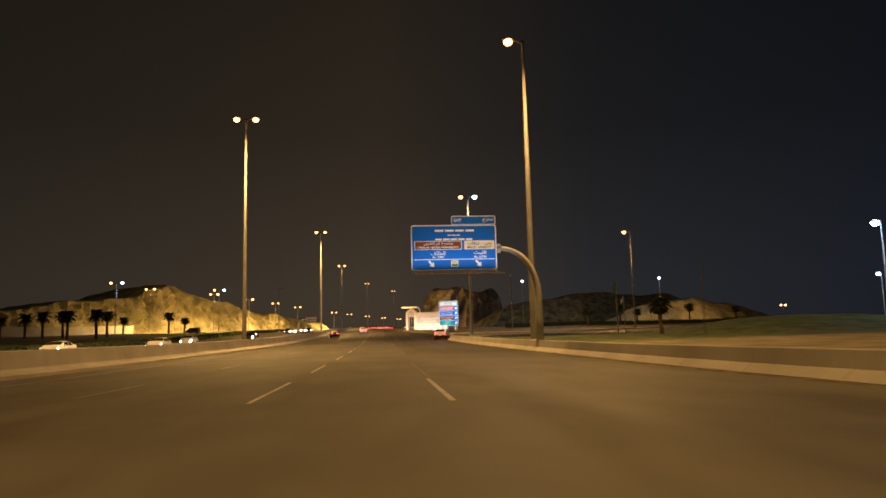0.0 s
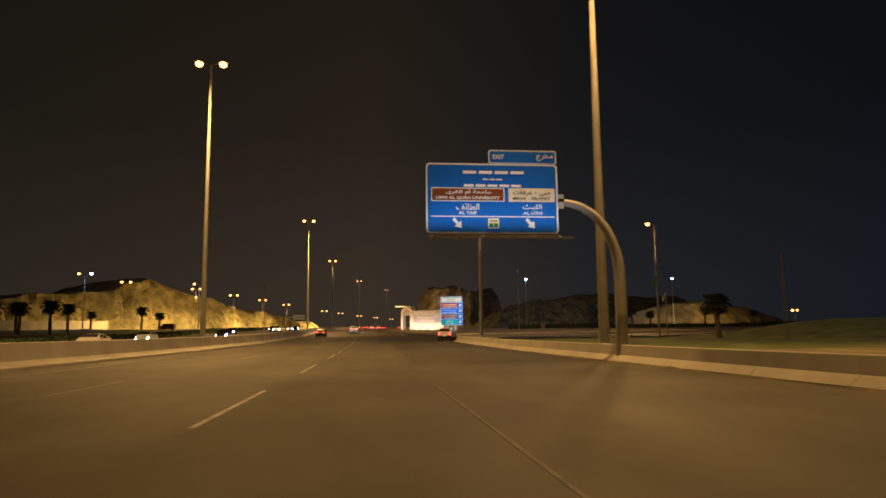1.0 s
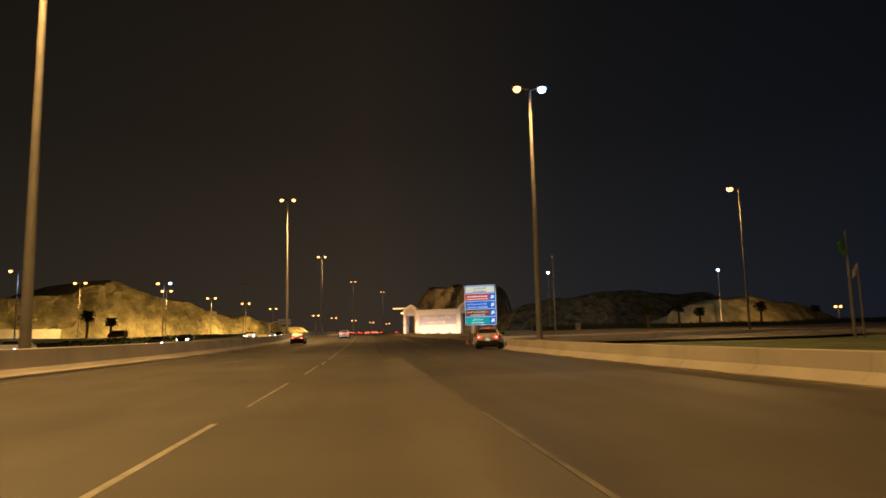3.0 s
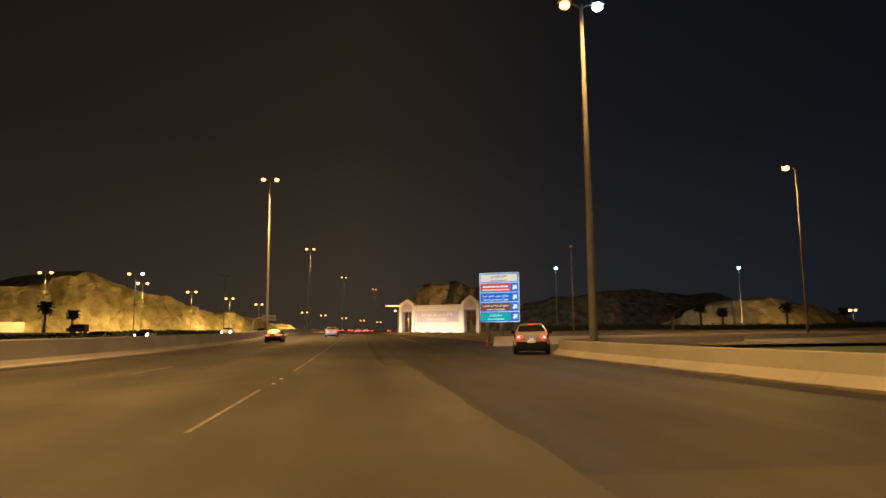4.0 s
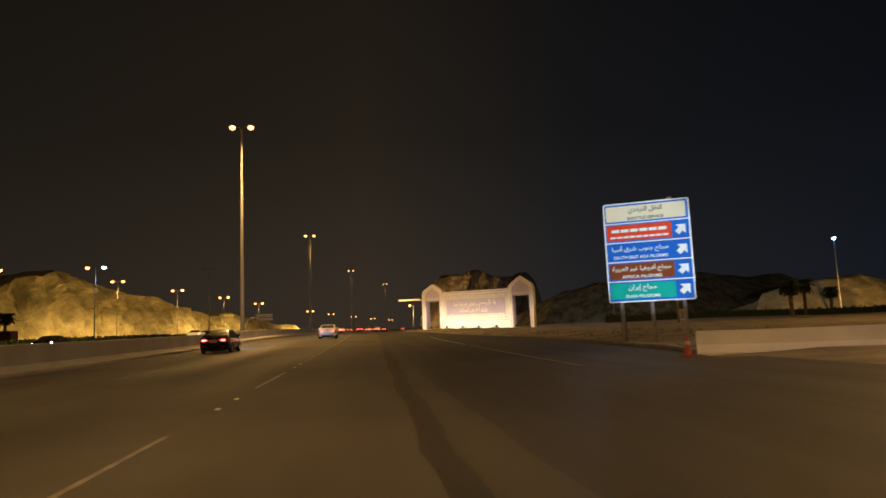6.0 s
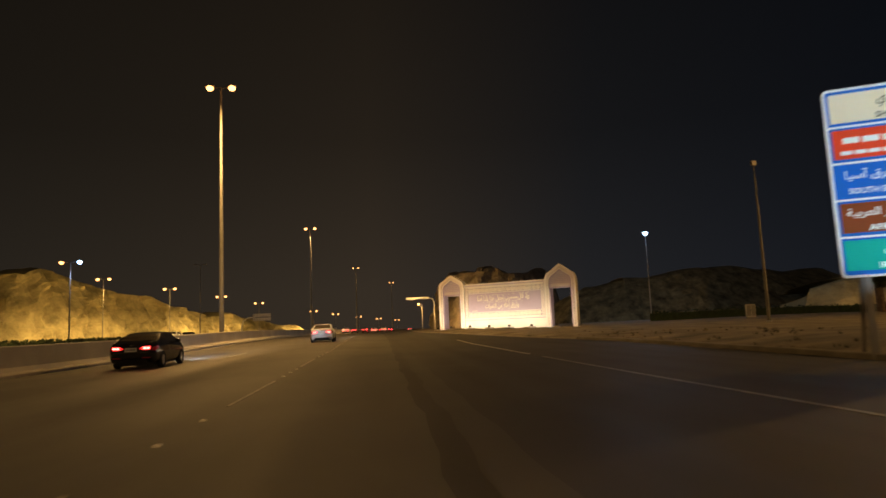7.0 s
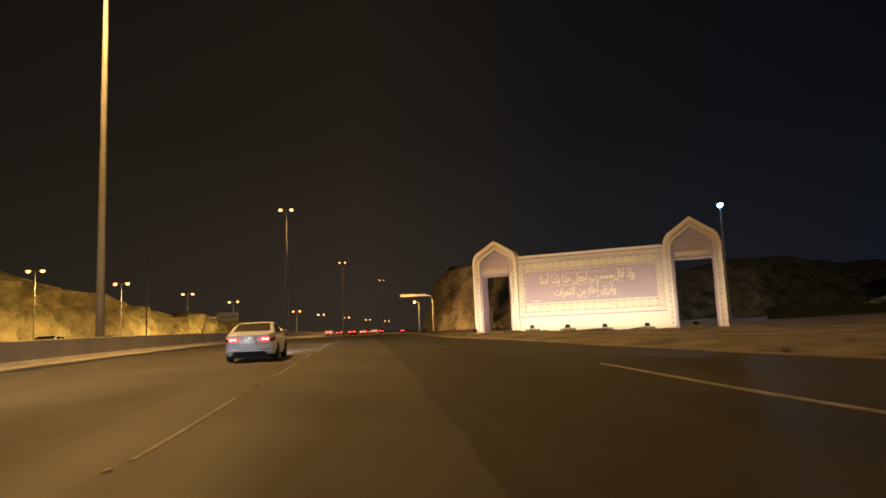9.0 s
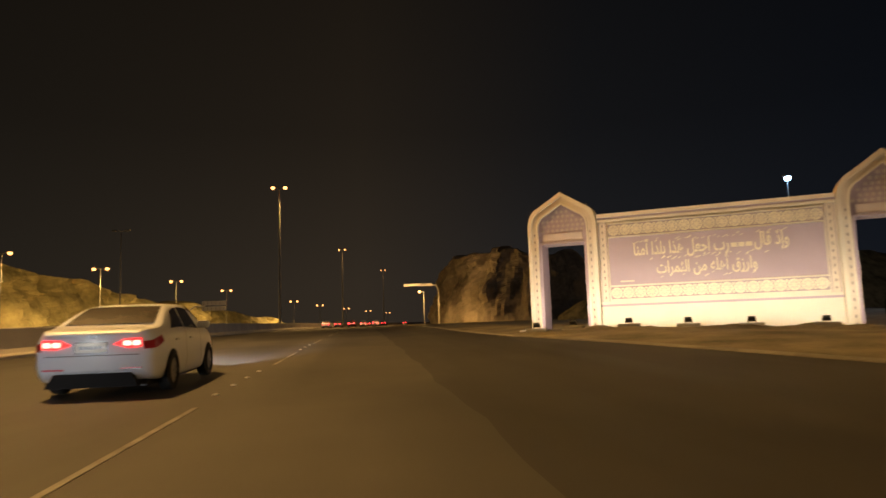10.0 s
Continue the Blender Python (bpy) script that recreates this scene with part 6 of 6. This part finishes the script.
flag2 = thing("flagpole", pose(35.0, 92.8, ground_height(35.0, 92.8)), "short flagpole with a small pale flag", "flagpole")
part("pole", tube([(0, 0, -0.1), (0, 0, 5.4)], [0.07, 0.05], 8), M_GALV, flag2)
bm = bmesh.new()
rows = [[bm.verts.new((-0.05 - 0.42 * u, 0.1 * math.sin(6 * u + v), 5.3 - 0.6 * v - 0.45 * u)) for u in (0, 0.25, 0.5, 0.75, 1.0)] for v in (0, 0.25, 0.5, 0.75, 1.0)]
for a, b in zip(rows, rows[1:]):
    for i in range(4):
        bm.faces.new((a[i], a[i + 1], b[i + 1], b[i]))
part("flag", bm, material("pale_flag_cloth", (0.5, 0.5, 0.48), 0.8, 0, 0.15, 0.5, 30), flag2, "limp pale cloth", True)

mast = thing("lattice_mast", pose(36.2, 71.6, ground_height(36.2, 71.6)), "slim steel lattice mast on the grass", "mast")
for a in range(3):
    c, s = 0.17 * math.cos(a * 2.094), 0.17 * math.sin(a * 2.094)
    part("leg", tube([(c, s, -0.1), (c * 0.6, s * 0.6, 7.8)], 0.025, 6), M_GALV_DARK, mast)
for i in range(18):
    z = 0.2 + i * 0.42
    k = 1 - 0.4 * z / 7.8
    for a in range(3):
        p = [0.17 * k * math.cos(a * 2.094), 0.17 * k * math.sin(a * 2.094), z]
        q = [0.17 * k * math.cos((a + 1) * 2.094), 0.17 * k * math.sin((a + 1) * 2.094), z + 0.4]
        part("lacing", tube([p, q], 0.012, 4), M_GALV_DARK, mast)

cabinet = thing("utility_cabinet", pose(43.96, 185.1, ground_height(43.96, 185.1), 0, 0, -14), "grey steel utility cabinet on the sandy verge", "cabinet")
part("body", box(-0.5, 0.5, -0.3, 0.3, 0.1, 1.55, 0.02), M_GALV_DULL, cabinet)
part("plinth", box(-0.55, 0.55, -0.35, 0.35, -0.1, 0.1), M_CONCRETE_DARK, cabinet)
for s in (-1, 1):
    part("door", box(s * 0.25 - 0.22, s * 0.25 + 0.22, -0.32, -0.3, 0.2, 1.45), M_GALV, cabinet)
    part("handle", box(s * 0.06 - 0.015, s * 0.06 + 0.015, -0.35, -0.32, 0.75, 0.95), M_BLACK, cabinet)

unlit_west = lamp_mast(-39.6, 270.2, 17.6, [], "street lamp with its twin heads unlit", "unlit masts", radius=0.16)
for s in (-1, 1):
    part("arm", tube([(0, 0, 17.0), (s * 0.7, 0, 17.25)], 0.05, 6), M_GALV_DULL, unlit_west)
    part("luminaire", box(s * 1.0 - 0.4, s * 1.0 + 0.4, -0.2, 0.2, 17.15, 17.35, 0.04), M_LAMP_BODY, unlit_west)

# traffic cone at the end of the slip road wall
M_CONE = material("faded_red_plastic", (0.34, 0.07, 0.045), 0.7, 0, 0.3, 0.3, 30)
cone = thing("traffic_cone", pose(9.95, 115.9, gz(116)), "faded red traffic cone at the barrier end", "traffic cone")
part("base", box(-0.19, 0.19, -0.19, 0.19, 0.0, 0.035, 0.012), M_CONE, cone, "square foot")
part("body", tube([(0, 0, 0.03), (0, 0, 0.06), (0, 0, 0.66), (0, 0, 0.68)], [0.15, 0.138, 0.034, 0.026], 18), M_CONE, cone, smooth=True)
part("band", tube([(0, 0, 0.34), (0, 0, 0.46)], [0.094, 0.073], 18), M_CONCRETE, cone, "dirty pale band", True)
